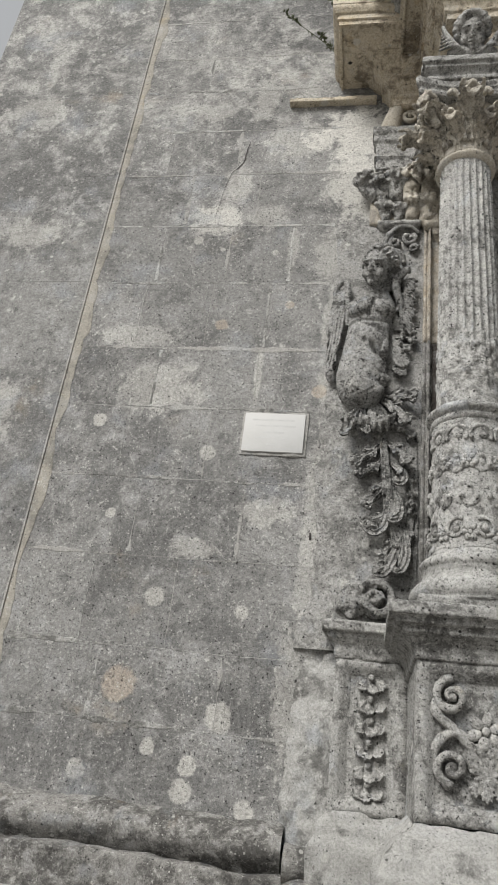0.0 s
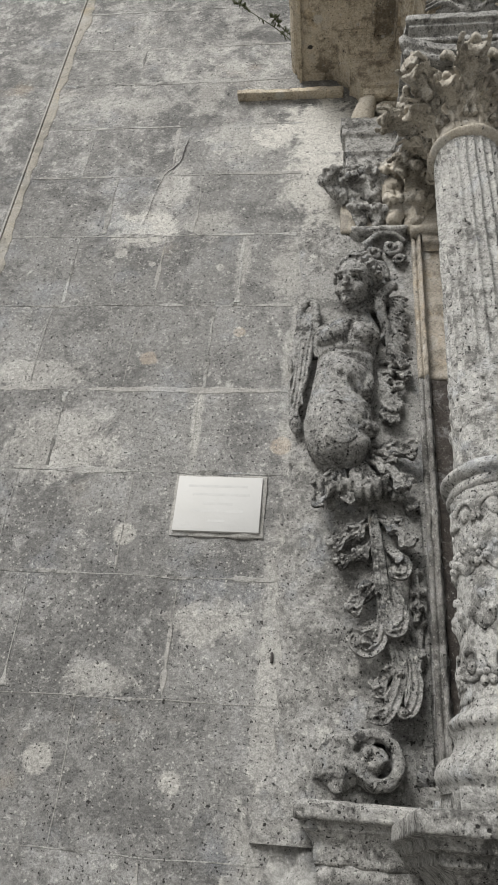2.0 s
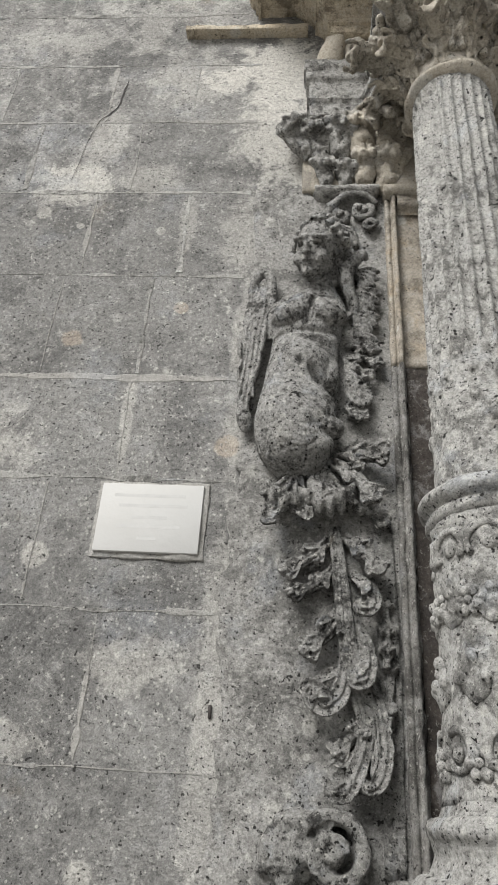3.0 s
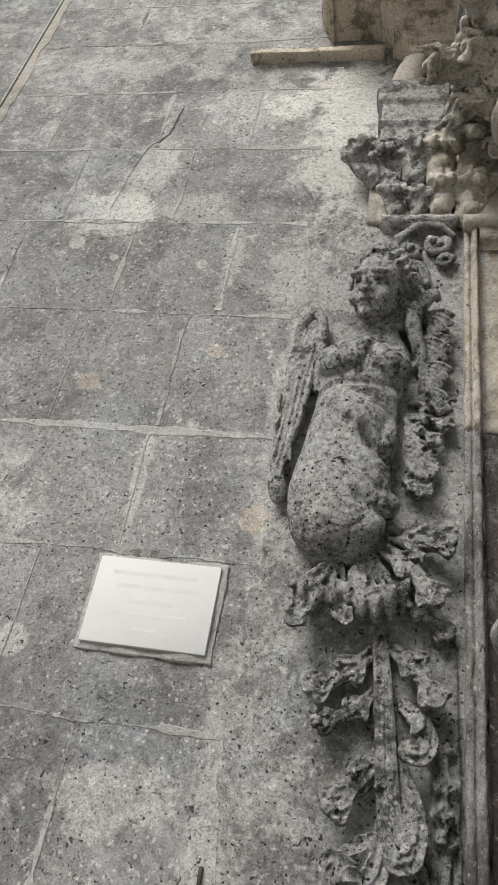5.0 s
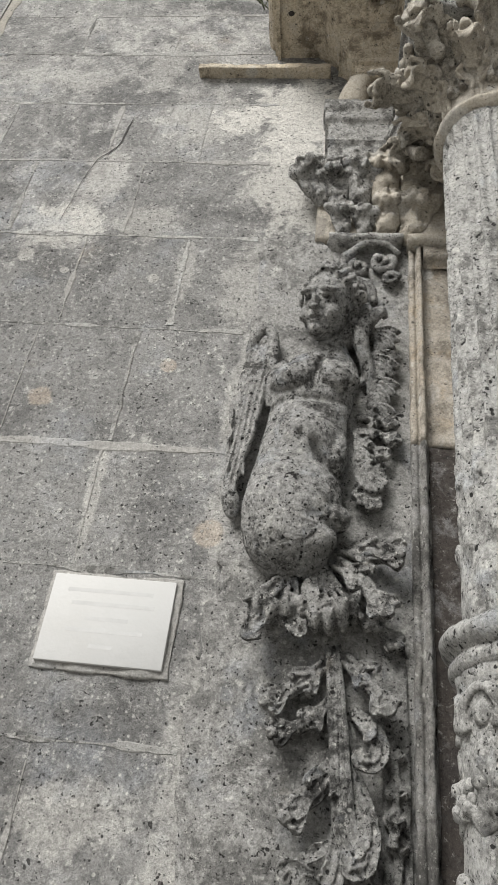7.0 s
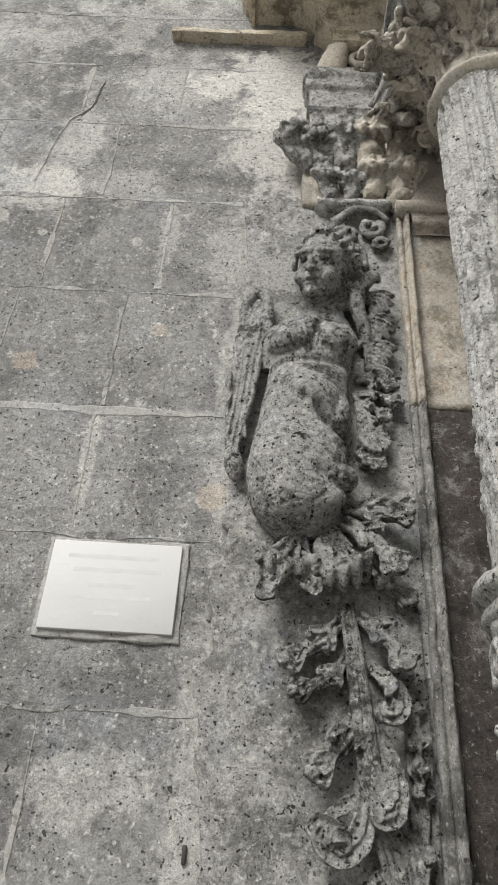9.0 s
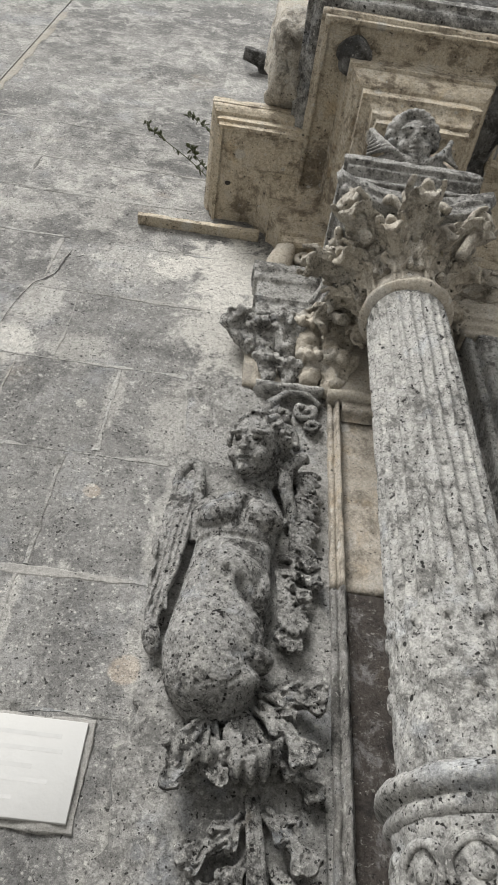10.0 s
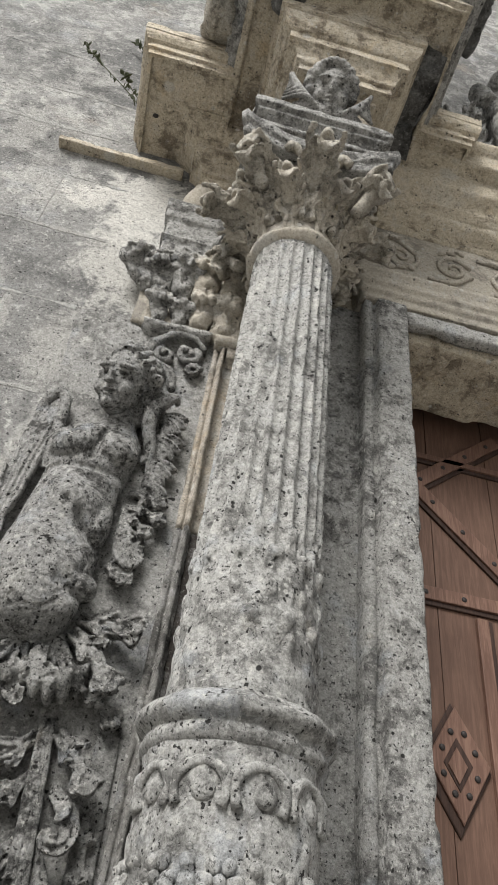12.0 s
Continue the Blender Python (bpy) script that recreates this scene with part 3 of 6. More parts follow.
for z0, z1 in zip(COURSES, COURSES[1:]):
    cuts = [-1.93]
    cuts += [x for x in JOINTS.get(z0, ())]
    x = cuts[-1]
    while True:
        x += rng.uniform(0.52, 0.85)
        if x > 0.95:
            break
        if z0 > 6.7 or x < -0.3 or x > 0.3:
            cuts.append(round(x, 3))
    end = 1.20 if z0 < 5.4 else 3.2
    while z0 > 6.0 and cuts[-1] < end - 0.9:
        cuts.append(cuts[-1] + rng.uniform(0.55, 0.85))
    cuts.append(end)
    for a, c in zip(cuts, cuts[1:]):
        ashlar(a, c, z0, z1, WALL_Y, wall)
    mid = rng.choice((-2.75, -2.45, -2.62))
    for a, c in ((-3.36, mid), (mid, -1.945)):
        ashlar(a, c, z0 + rng.uniform(-0.004, 0.004), z1, 3.901, wall)
b = bmesh.new()
box(b, 3.2, 9.0, 3.90, 3.93, 0, 13.7)
part("facing", b, WALL, wall, smooth=False)

# lime smeared along the joints
def smear(name, a, c, fixed, upright, seed, face):
    bm = bmesh.new()
    n = max(6, int((c - a) / 0.02))
    rows = []
    for i in range(n + 1):
        s = a + (c - a) * i / n
        wide = 0.004 + 0.034 * fract((s, fixed, 0), 2.7, seed) + 0.010 * fract((s, fixed, 0), 16.0, seed + 3)
        wide = max(0.003, min(0.03, wide))
        mid = fixed + 0.006 * fract((s, 0, fixed), 4.0, seed + 1)
        lift = face - min(0.0012, wide * 0.1)
        pts = ((mid - wide, face + 0.004), (mid - wide * 0.6, lift), (mid + wide * 0.6, lift), (mid + wide, face + 0.004))
        rows.append([bm.verts.new((p, y, s) if upright else (s, y, p)) for p, y in pts])
    grid_faces(bm, rows)
    if not upright:
        bmesh.ops.reverse_faces(bm, faces=bm.faces)
    part(name, bm, PLASTER if seed % 3 else MORTAR, wall, smooth=False)


for k, z in enumerate(COURSES[1:14]):
    smear("joint_mortar", -1.86, -0.22, z, False, k + 1, WALL_Y - 0.001)
    for j, x in enumerate(JOINTS.get(z, ())):
        top = COURSES[COURSES.index(z) + 1]
        smear("joint_mortar", z + 0.02, top - 0.02, x, True, 20 + 3 * k + j, WALL_Y - 0.0017)

# mortar fillet along the corner strip's edge
b = bmesh.new()
box(b, -1.934, -1.872, 3.9095, 3.93, 1.42, 9.8, 0.001, 0.05)
for v in b.verts:
    if v.co.x > -1.9:
        v.co.x += 0.04 * fract((0, 0, v.co.z), 3.1, 2.0) + 0.02 * fract((0, 0, v.co.z), 11.0, 3.0)
erode(b, 0.0008, 12, 3)
tagged(part("mortar_strip", b, OCHRE_MORTAR), "ochre mortar fillet down the edge of the corner strip", "mortar strip", kind="structure")

# plinth below the wall
b = bmesh.new()
moulding(b, -3.6, -0.215, 3.86, 3.93, dense([(0.0, 0.9), (0.0, 1.21), (0.03, 1.235)] + bow(0.035, 1.24, 0.0, 1.40, 0.055, 9) + [(-0.02, 1.405), (-0.07, 1.43)], 0.03), 0.03, left=False, right=False)
erode(b, 0.012, 5, 2, 0.012, 9)
tagged(part("plinth", b, DAMP), "rounded grey stone plinth moulding with lichen", "plinth", kind="structure")
b = bmesh.new()
moulding(b, -0.20, 0.05, 3.80, 3.93, dense([(0.0, 0.9), (0.0, 1.17), (0.02, 1.19)] + bow(0.03, 1.2, 0.0, 1.345, 0.05, 9) + [(-0.05, 1.35)], 0.03), 0.02, left=False, right=False)
erode(b, 0.008, 7, 5, 0.01, 12)
tagged(part("plinth_block", b, DAMP), "separate length of rounded grey plinth stone", "plinth", kind="structure")
b = bmesh.new()
box(b, -3.9, 0.3, 3.70, 3.95, -0.02, 1.215, 0.02, 0.08)
erode(b, 0.03, 3.5, 7, 0.03, 6)
tagged(part("base_course", b, DAMP), "rough rubble base course with flaking plaster", "wall base", kind="structure")

# top cornice of the facade
b = bmesh.new()
TOP = dense([(0.0, 13.66), (0.03, 13.68), (0.03, 13.74)] + bow(0.04, 13.75, 0.08, 13.84, 0.015) + [(0.10, 13.85), (0.10, 13.93), (0.0, 13.96)], 0.05)
moulding(b, -1.6, 9.0, 3.90, 4.9, TOP, 0.1, left=False, right=False)
erode(b, 0.012, 4, 1)
tagged(part("roof_cornice", b, GREY), "moulded stone cornice along the top of the facade", "cornice", kind="structure")
b = bmesh.new()
moulding(b, -3.36, -1.93, 3.87, 4.9, dense([(0.0, 12.45), (0.03, 12.47), (0.03, 12.55)] + bow(0.04, 12.56, 0.12, 12.75, 0.03) + [(0.15, 12.77), (0.15, 12.92), (0.18, 12.94), (0.18, 13.0), (0.0, 13.05)], 0.05), 0.1)
erode(b, 0.012, 4, 3)
tagged(part("strip_capital", b, GREY), "moulded stone capital of the corner strip", "cornice", kind="structure")

# thin drip ledge
b = bmesh.new()
box(b, -0.655, 0.02, 3.855, 3.92, 6.385, 6.425, 0.005, 0.03)
erode(b, 0.006, 9, 4, 0.006, 20)
tagged(part("drip_ledge", b, OCHRE), "thin weathered stone drip ledge on the wall", "ledge", kind="structure")


# rough plaster wedge beside the small pedestal
b = bmesh.new()
rows = []
for z in ticks(1.30, 2.30, 0.02):
    q = (z - 1.30) / 1.0
    x0 = -0.27 + 0.10 * q ** 2
    rows.append([b.verts.new((x0 + (0.005 - x0) * i / 14 + 0.03 * fract((0, 0, z), 4, 2) * (1 - i / 14), 3.93 - (0.02 + (0.115 * (1 - q ** 3)) * (i / 14) ** 0.6) + (0.03 if i == 0 else 0), z)) for i in range(15)])
top = [b.verts.new((v.co.x, 3.93, v.co.z + 0.05)) for v in rows[-1]]
grid_faces(b, [*rows, top])
erode(b, 0.022, 8, 3, 0.016, 17)
tagged(part("plaster_haunch", b, PLASTER), "rough plaster haunch beside the small pedestal", "plaster", kind="structure")

b = bmesh.new()
box(b, -0.216, -0.206, 3.903, 3.93, 2.842, 2.882, 0.002)
tagged(part("iron_peg", b, IRON), "small rusty iron peg set in the wall", "peg")
b = bmesh.new()
rows = []
for i, (x, z, w) in enumerate(smooth_path([(-0.925, 6.02, 0.001), (-0.945, 5.90, 0.005), (-0.955, 5.80, 0.003), (-0.99, 5.74, 0.006), (-1.03, 5.69, 0.002), (-1.06, 5.55, 0.001), (-1.10, 5.25, 0.001)], 5)):
    jag = 0.006 * fract((0, 0, z), 22, 4)
    rows.append([b.verts.new((x + jag - w, 3.9085, z)), b.verts.new((x + jag, 3.907, z)), b.verts.new((x + jag + w, 3.9085, z))])
grid_faces(b, rows)
part("crack", b, IRON, wall, "dark jagged crack", smooth=False)

# ---- plaque ----
plaque = thing("plaque", "white marble plaque with faint worn lettering on the wall", "plaque")
b = bmesh.new()
box(b, -0.671, -0.297, 3.894, 3.912, 3.37, 3.632, 0.003)
part("slab", b, MARBLE, plaque)
b = bmesh.new()
box(b, -0.688, -0.278, 3.905, 3.915, 3.350, 3.646, 0.004, 0.02)
erode(b, 0.008, 14, 3)
part("mortar_bed", b, MORTAR, plaque, "grey mortar bed")
for k, (x0, x1, z) in enumerate(((-0.62, -0.36, 3.585), (-0.60, -0.35, 3.545), (-0.55, -0.42, 3.50), (-0.60, -0.37, 3.465), (-0.52, -0.45, 3.42))):
    b = bmesh.new()
    box(b, x0, x1, 3.8938, 3.8945, z - 0.006, z + 0.006)
    part("text_line", b, LETTER, plaque, "faint worn line of writing", smooth=False)

# ---- portal: pilasters, jamb, doorway ----
pilaster = thing("pilaster", "stone pilaster with a moulded sunken panel behind the column", "pilaster")


def framed(bm, x0, x1, z0, z1, y, deep, band, step=0.03):
    """A face at y with a sunken panel in it: outer band, ogee, floor."""
    loops = []
    for inset, d in ((0, 0.12), (0, 0), (band, 0), (band + 0.008, deep * 0.35), (band + 0.018, deep * 0.4), (band + 0.03, deep), (band + 0.034, deep)):
        nx, nz = max(2, round((x1 - x0) / step)), max(2, round((z1 - z0) / step))
        a, c, e, f = x0 + inset, x1 - inset, z0 + inset, z1 - inset
        pts = [(a + (c - a) * i / nx, e) for i in range(nx)] + [(c, e + (f - e) * i / nz) for i in range(nz)]
        pts += [(c - (c - a) * i / nx, f) for i in range(nx)] + [(a, f - (f - e) * i / nz) for i in range(nz)]
        loops.append([bm.verts.new((px, y + d, pz)) for px, pz in pts])
    grid_faces(bm, loops, close_u=True)
    bm.faces.new(loops[-1])


FRAME = [(0.388, 3.90), (0.388, 3.852), (0.392, 3.846), (0.406, 3.845), (0.409, 3.852), (0.413, 3.853), (0.416, 3.828), (0.424, 3.818), (0.432, 3.824), (0.436, 3.840), (0.441, 3.850), (0.446, 3.862), (0.80, 3.862), (0.80, 3.90)]


def upright(bm, prof, z0, z1, step=0.025):
    """Sweeps a plan profile of (x, y) up from z0 to z1."""
    rows = []
    for z in ticks(z0, z1, step):
        row = []
        for (xa, ya), (xb, yb) in zip(prof, prof[1:] + prof[:1]):
            n = max(1, round(math.hypot(xb - xa, yb - ya) / step))
            row += [bm.verts.new((xa + (xb - xa) * i / n, ya + (yb - ya) * i / n, z)) for i in range(n)]
        rows.append(row)
    grid_faces(bm, rows, close_u=True, cap=True)


b = bmesh.new()
upright(b, FRAME, 4.150, 5.052)
moulding(b, 0.440, 0.80, 3.852, 3.90, dense([(0.0, 4.962), (0.004, 4.970), (0.016, 4.985), (0.024, 4.99), (0.034, 5.00), (0.034, 5.05)], 0.01), 0.03, left=False, right=False)
erode(b, 0.0035, 12, 2, 0.006, 22)
part("upper_stone", b, ROSY, pilaster, "tan stone with a moulded edge")
b = bmesh.new()
upright(b, FRAME[:11] + [(0.446, 3.86), (0.446, 3.90)], 2.33, 4.147)
erode(b, 0.003, 14, 5, 0.007, 22)
part("moulded_edge", b, DAMP, pilaster, "grey worn moulded edge")
# sunken panel: its near-black tone carries painted shade as well as stain
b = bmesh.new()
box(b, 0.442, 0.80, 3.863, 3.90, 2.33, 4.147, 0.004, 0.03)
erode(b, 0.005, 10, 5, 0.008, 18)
part("sunken_panel", b, BROWN_SHADED, pilaster, "brown stained panel, coloured darker for the shade beside the column")
b = bmesh.new()
moulding(b, 0.40, 1.0, 3.815, 3.95, dense([(0, 5.05), (0.012, 5.055), (0.02, 5.075), (0.02, 5.09), (0.0, 5.10), (0.0, 5.60)], 0.03), 0.03)
erode(b, 0.005, 9, 1)
part("neck", b, TAN, pilaster)

jamb = thing("door_jamb", "grey moulded stone jamb of the church doorway", "door jamb")
b = bmesh.new()
box(b, 0.80, 1.01, 3.79, 3.97, 1.2, 5.49, 0.006, 0.04)
erode(b, 0.005, 8, 3, 0.006, 15)
part("inner_band", b, GREY, jamb)
b = bmesh.new()
prof = [(1.0, 3.79), (1.0, 3.715), (1.035, 3.715), (1.04, 3.735), (1.052, 3.735), (1.057, 3.70), (1.07, 3.695), (1.185, 3.695), (1.195, 3.705), (1.195, 4.10), (1.0, 4.10)]
rows = []
for z in ticks(1.2, 5.49, 0.035):
    row = []
    for (xa, ya), (xb, yb) in zip(prof, prof[1:] + prof[:1]):
        n = max(1, round(math.hypot(xb - xa, yb - ya) / 0.035))
        row += [b.verts.new((xa + (xb - xa) * i / n, ya + (yb - ya) * i / n, z)) for i in range(n)]
    rows.append(row)
grid_faces(b, rows, close_u=True, cap=True)
erode(b, 0.006, 9, 6, 0.008, 16)
part("outer_band", b, GREY, jamb)

lintel = thing("door_lintel", "long tan stone lintel with fine mouldings over the doorway", "lintel")
b = bmesh.new()
moulding(b, 0.98, 3.6, 3.71, 4.12, dense([(0.0, 5.49), (0.004, 5.50), (0.004, 5.545), (0.014, 5.55), (0.014, 5.60), (0.024, 5.605), (0.024, 5.66), (0.04, 5.68), (0.04, 5.705), (0.0, 5.71)], 0.02), 0.04, right=False)
erode(b, 0.004, 9, 2, 0.006, 13)
part("architrave", b, TAN, lintel)
b = bmesh.new()
box(b, 1.19, 3.6, 3.715, 3.78, 5.40, 5.492, 0.02, 0.03)
erode(b, 0.008, 8, 6, 0.012, 13)
part("lower_fillet", b, GREY, lintel, "blackened bottom edge")
b = bmesh.new()
box(b, 1.19, 3.6, 3.781, 4.13, 5.36, 5.489, 0.01, 0.03)
for v in b.verts:
    if v.co.z < 5.45:
        v.co.z -= 0.10 * max(0.0, (v.co.y - 3.78) / 0.35) * (0.7 + 0.6 * fract(v.co, 2.5, 3))
erode(b, 0.008, 7, 9, 0.012, 12)
part("soffit", b, OCHRE, lintel, "bare ochre underside, broken along its edge")

# ---- door ----
door = tagged(new("door_1"), "reddish brown wooden church door with nailed diamond mouldings, shut", "door", kind="structure")
DY = 4.25
for x0, x1 in ((1.20, 1.505), (1.508, 1.81), (1.813, 2.19), (2.196, 2.50), (2.503, 2.80), (2.803, 3.20)):
    b = bmesh.new()
    box(b, x0, x1, DY, DY + 0.05, 1.2, 5.47, 0.002)
    part("board", b, DOOR_WOOD, door, smooth=False)


def strip(points, width, lip=True):
    """A raised moulding along a line on the door, with a dark lower edge."""
    (xa, za), (xb, zb) = points
    d = Vector((xb - xa, 0, zb - za))
    n = Vector((-d.z, 0, d.x)).normalized()
    if n.z < 0:
        n = -n
    # a strip in a darker colour follows the lower side of each moulding
    for name, lo, hi, proud, mat in (("strip", 0.0, width, 0.022, STRIP_WOOD), ("strip_edge", -0.022, 0.0, 0.012, DARK_BROWN)):
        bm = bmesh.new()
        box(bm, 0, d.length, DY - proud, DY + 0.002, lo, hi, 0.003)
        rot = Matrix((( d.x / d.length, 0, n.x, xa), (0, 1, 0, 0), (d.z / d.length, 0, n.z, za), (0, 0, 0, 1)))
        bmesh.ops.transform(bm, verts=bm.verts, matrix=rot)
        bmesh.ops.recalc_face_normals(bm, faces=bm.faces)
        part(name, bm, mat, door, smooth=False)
    if lip:
        k = max(2, round(d.length / 0.17))
        for i in range(k):
            c = Vector((xa, DY - 0.022, za)) + d * ((i + 0.5) / k) + n * (width * 0.5)
            bm = bmesh.new()
            blob(bm, c, (0.012, 0.006, 0.012), seg=8)
            part("nail", bm, IRON, door)


strip(((1.42, 4.885), (1.90, 5.30)), 0.07)
strip(((1.42, 4.885), (1.95, 4.36)), 0.07)
strip(((1.20, 4.34), (2.2, 4.34)), 0.06)
strip(((1.715, 1.3), (1.715, 4.30)), 0.05, False)
strip(((1.20, 5.10), (2.2, 5.10)), 0.03, False)


def lozenge(bm, x, z, hw, hh, y0, y1):
    """A diamond plate with softened edges."""
    rows = []
    for y, k in ((y1, 1.0), (y0 + 0.003, 1.0), (y0, 0.97)):
        rows.append([bm.verts.new((x + hw * k * dx, y, z + hh * k * dz)) for dx, dz in ((-1, 0), (0, -1), (1, 0), (0, 1))])
    grid_faces(bm, rows, close_u=True, cap=True)
    bmesh.ops.recalc_face_normals(bm, faces=bm.faces)


# the inner dark plate stands proud; its groove shade is only colour
for name, dx, dz, hw, hh, proud, mat in (("boss_edge", 0.0, 0.0, 0.135, 0.225, 0.010, DARK_BROWN), ("boss", 0.010, 0.012, 0.118, 0.198, 0.022, STRIP_WOOD),
                                          ("boss_groove", 0.004, 0.006, 0.055, 0.092, 0.025, DARK_BROWN), ("boss_centre", 0.0, 0.0, 0.036, 0.062, 0.030, STRIP_WOOD)):
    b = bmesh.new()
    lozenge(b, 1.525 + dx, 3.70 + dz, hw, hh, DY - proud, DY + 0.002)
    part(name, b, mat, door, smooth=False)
for i in range(8):
    a = 2 * math.pi * (i + 0.5) / 8
    k = 0.74 / (abs(math.cos(a)) + abs(math.sin(a)))
    b = bmesh.new()
    blob(b, (1.535 + 0.118 * k * math.cos(a), DY - 0.023, 3.712 + 0.198 * k * math.sin(a)), (0.012, 0.007, 0.012), seg=8)
    part("nail", b, IRON, door)

# ---- entablature ----
entab = thing("entablature", "tan and ochre stone entablature stepping out over the column", "entablature")
# frieze and cornice over the door
b = bmesh.new()
box(b, 0.95, 3.6, 3.72, 4.0, 5.705, 6.14, 0.004, 0.05)
erode(b, 0.004, 8, 2)
frieze = part("frieze", b, TAN, entab, "pale frieze carved with shallow scrolls")
for k in range(7):
    cx0 = 1.18 + 0.28 * k
    b = bmesh.new()
    up = 1 if k % 2 else -1
    spiral(b, cx0, 3.718, 5.92, 0.10, 1.5, 0.014, up, 0.4, 0.006)
    tube(b, [(cx0 - 0.14, 3.715, 5.92 - 0.13 * up, 0.006), (cx0 - 0.02, 3.712, 5.92 - 0.13 * up, 0.012), (cx0 + 0.10, 3.715, 5.92 - 0.03 * up, 0.012)])
    for q in range(3):
        blob(b, (cx0 + 0.05 * (q - 1), 3.715, 5.92 + 0.12 * up + 0.02 * q), (0.03, 0.012, 0.014), (0, 35 * (q - 1), 0), 8)
    erode(b, 0.004, 20, k)
    part("scroll", b, TAN, frieze)
b = bmesh.new()
CORNICE = dense([(0.0, 6.13), (0.02, 6.14), (0.02, 6.175)] + bow(0.03, 6.18, 0.09, 6.26, 0.015) + [(0.10, 6.265), (0.10, 6.31)] + bow(0.11, 6.315, 0.17, 6.40, -0.015)
                + [(0.18, 6.41), (0.19, 6.55), (0.26, 6.56), (0.26, 6.70)] + bow(0.27, 6.705, 0.30, 6.77, 0.01) + [(0.0, 6.80)], 0.03)
moulding(b, 1.05, 3.6, 3.72, 3.93, CORNICE, 0.05, left=False, right=False)
erode(b, 0.007, 7, 5, 0.01, 12)
part("cornice", b, OCHRE, entab, "stained ochre cornice over the door")
# cornice against the wall, its end showing beside the column
RETURN = dense([(0.0, 6.20), (0.02, 6.21), (0.02, 6.27), (0.035, 6.275), (0.035, 6.305)] + bow(0.04, 6.31, 0.085, 6.40, -0.012) + [(0.10, 6.405), (0.10, 6.46), (0.112, 6.465), (0.112, 6.485)]
               + bow(0.12, 6.49, 0.185, 6.565, 0.012) + [(0.21, 6.568), (0.212, 6.58), (0.405, 6.58), (0.405, 6.562), (0.425, 6.562), (0.427, 6.60), (0.440, 6.605), (0.440, 6.655), (0.455, 6.66)]
               + bow(0.458, 6.665, 0.475, 6.72, 0.006) + [(0.48, 6.725), (0.48, 6.79), (0.0, 6.82)], 0.012)
b = bmesh.new()
moulding(b, 0.16, 1.04, 3.80, 3.95, RETURN, 0.022)
erode(b, 0.003, 8, 3, 0.009, 13)
part("wall_cornice", b, OCHRE, entab, "stepped ochre cornice beside the crown", smooth=False)
# solid dark oval: the shade inside the drilled hole is given as colour
b = bmesh.new()
blob(b, (-0.190, 3.69, 6.579), (0.016, 0.013, 0.006), seg=12)
part("drill_hole", b, IRON, entab, "dark drill hole")
b = bmesh.new()
box(b, 0.36, 1.19, 3.735, 3.95, 5.60, 6.27, 0.008, 0.04)
erode(b, 0.006, 8, 4, 0.01, 13)
part("frieze_stone", b, OCHRE, entab)
# block over the capital: moulded base, carved face, steps out to a corona
b = bmesh.new()
moulding(b, 0.41, 0.80, 3.20, 3.72, dense([(0.0, 5.60), (0.03, 5.605), (0.03, 5.645), (0.042, 5.65)] + bow(0.045, 5.655, 0.07, 5.705, -0.008) + [(0.082, 5.71), (0.082, 5.735), (0.10, 5.74), (0.10, 5.785), (0.085, 5.795), (0.0, 5.80)], 0.010), 0.02)
erode(b, 0.003, 10, 2, 0.008, 14)
part("block_base", b, GREY, entab, "grey moulded base of the block on the capital")
b = bmesh.new()
moulding(b, 0.48, 0.865, 3.10, 3.72, dense([(-0.05, 5.76), (-0.05, 6.06), (-0.03, 6.07), (-0.03, 6.10), (0.022, 6.105), (0.022, 6.16), (0.034, 6.165)] + bow(0.038, 6.17, 0.075, 6.25, -0.012) + [(0.088, 6.255), (0.088, 6.315), (0.10, 6.32)]
                                          + bow(0.105, 6.325, 0.14, 6.42, 0.010) + [(0.155, 6.425), (0.155, 6.51), (0.165, 6.55), (0.17, 6.56)], 0.010), 0.02)
erode(b, 0.0025, 9, 6, 0.007, 13)
part("frieze_block", b, OCHRE, entab, "stepped ochre block above the capital", smooth=False)
b = bmesh.new()
moulding(b, 0.48, 0.865, 3.10, 3.72, dense([(0.12, 6.561), (0.275, 6.561), (0.275, 6.542), (0.297, 6.542), (0.300, 6.58), (0.315, 6.585), (0.315, 6.625), (0.29, 6.63)], 0.011), 0.02)
erode(b, 0.003, 9, 7, 0.008, 11)
crown = part("crown_cornice", b, OCHRE, entab, "jutting ochre corona")
b = bmesh.new()
moulding(b, 0.48, 0.865, 3.10, 3.72, dense([(0.29, 6.626), (0.322, 6.627)] + bow(0.328, 6.63, 0.355, 6.68, 0.012) + [(0.365, 6.685), (0.365, 6.70), (0.385, 6.705), (0.385, 6.785), (0.37, 6.80), (0.0, 6.81)], 0.011), 0.02)
erode(b, 0.004, 9, 7, 0.016, 10)
part("crown_lip", b, GREY, crown, "sooty grey broken front edge")
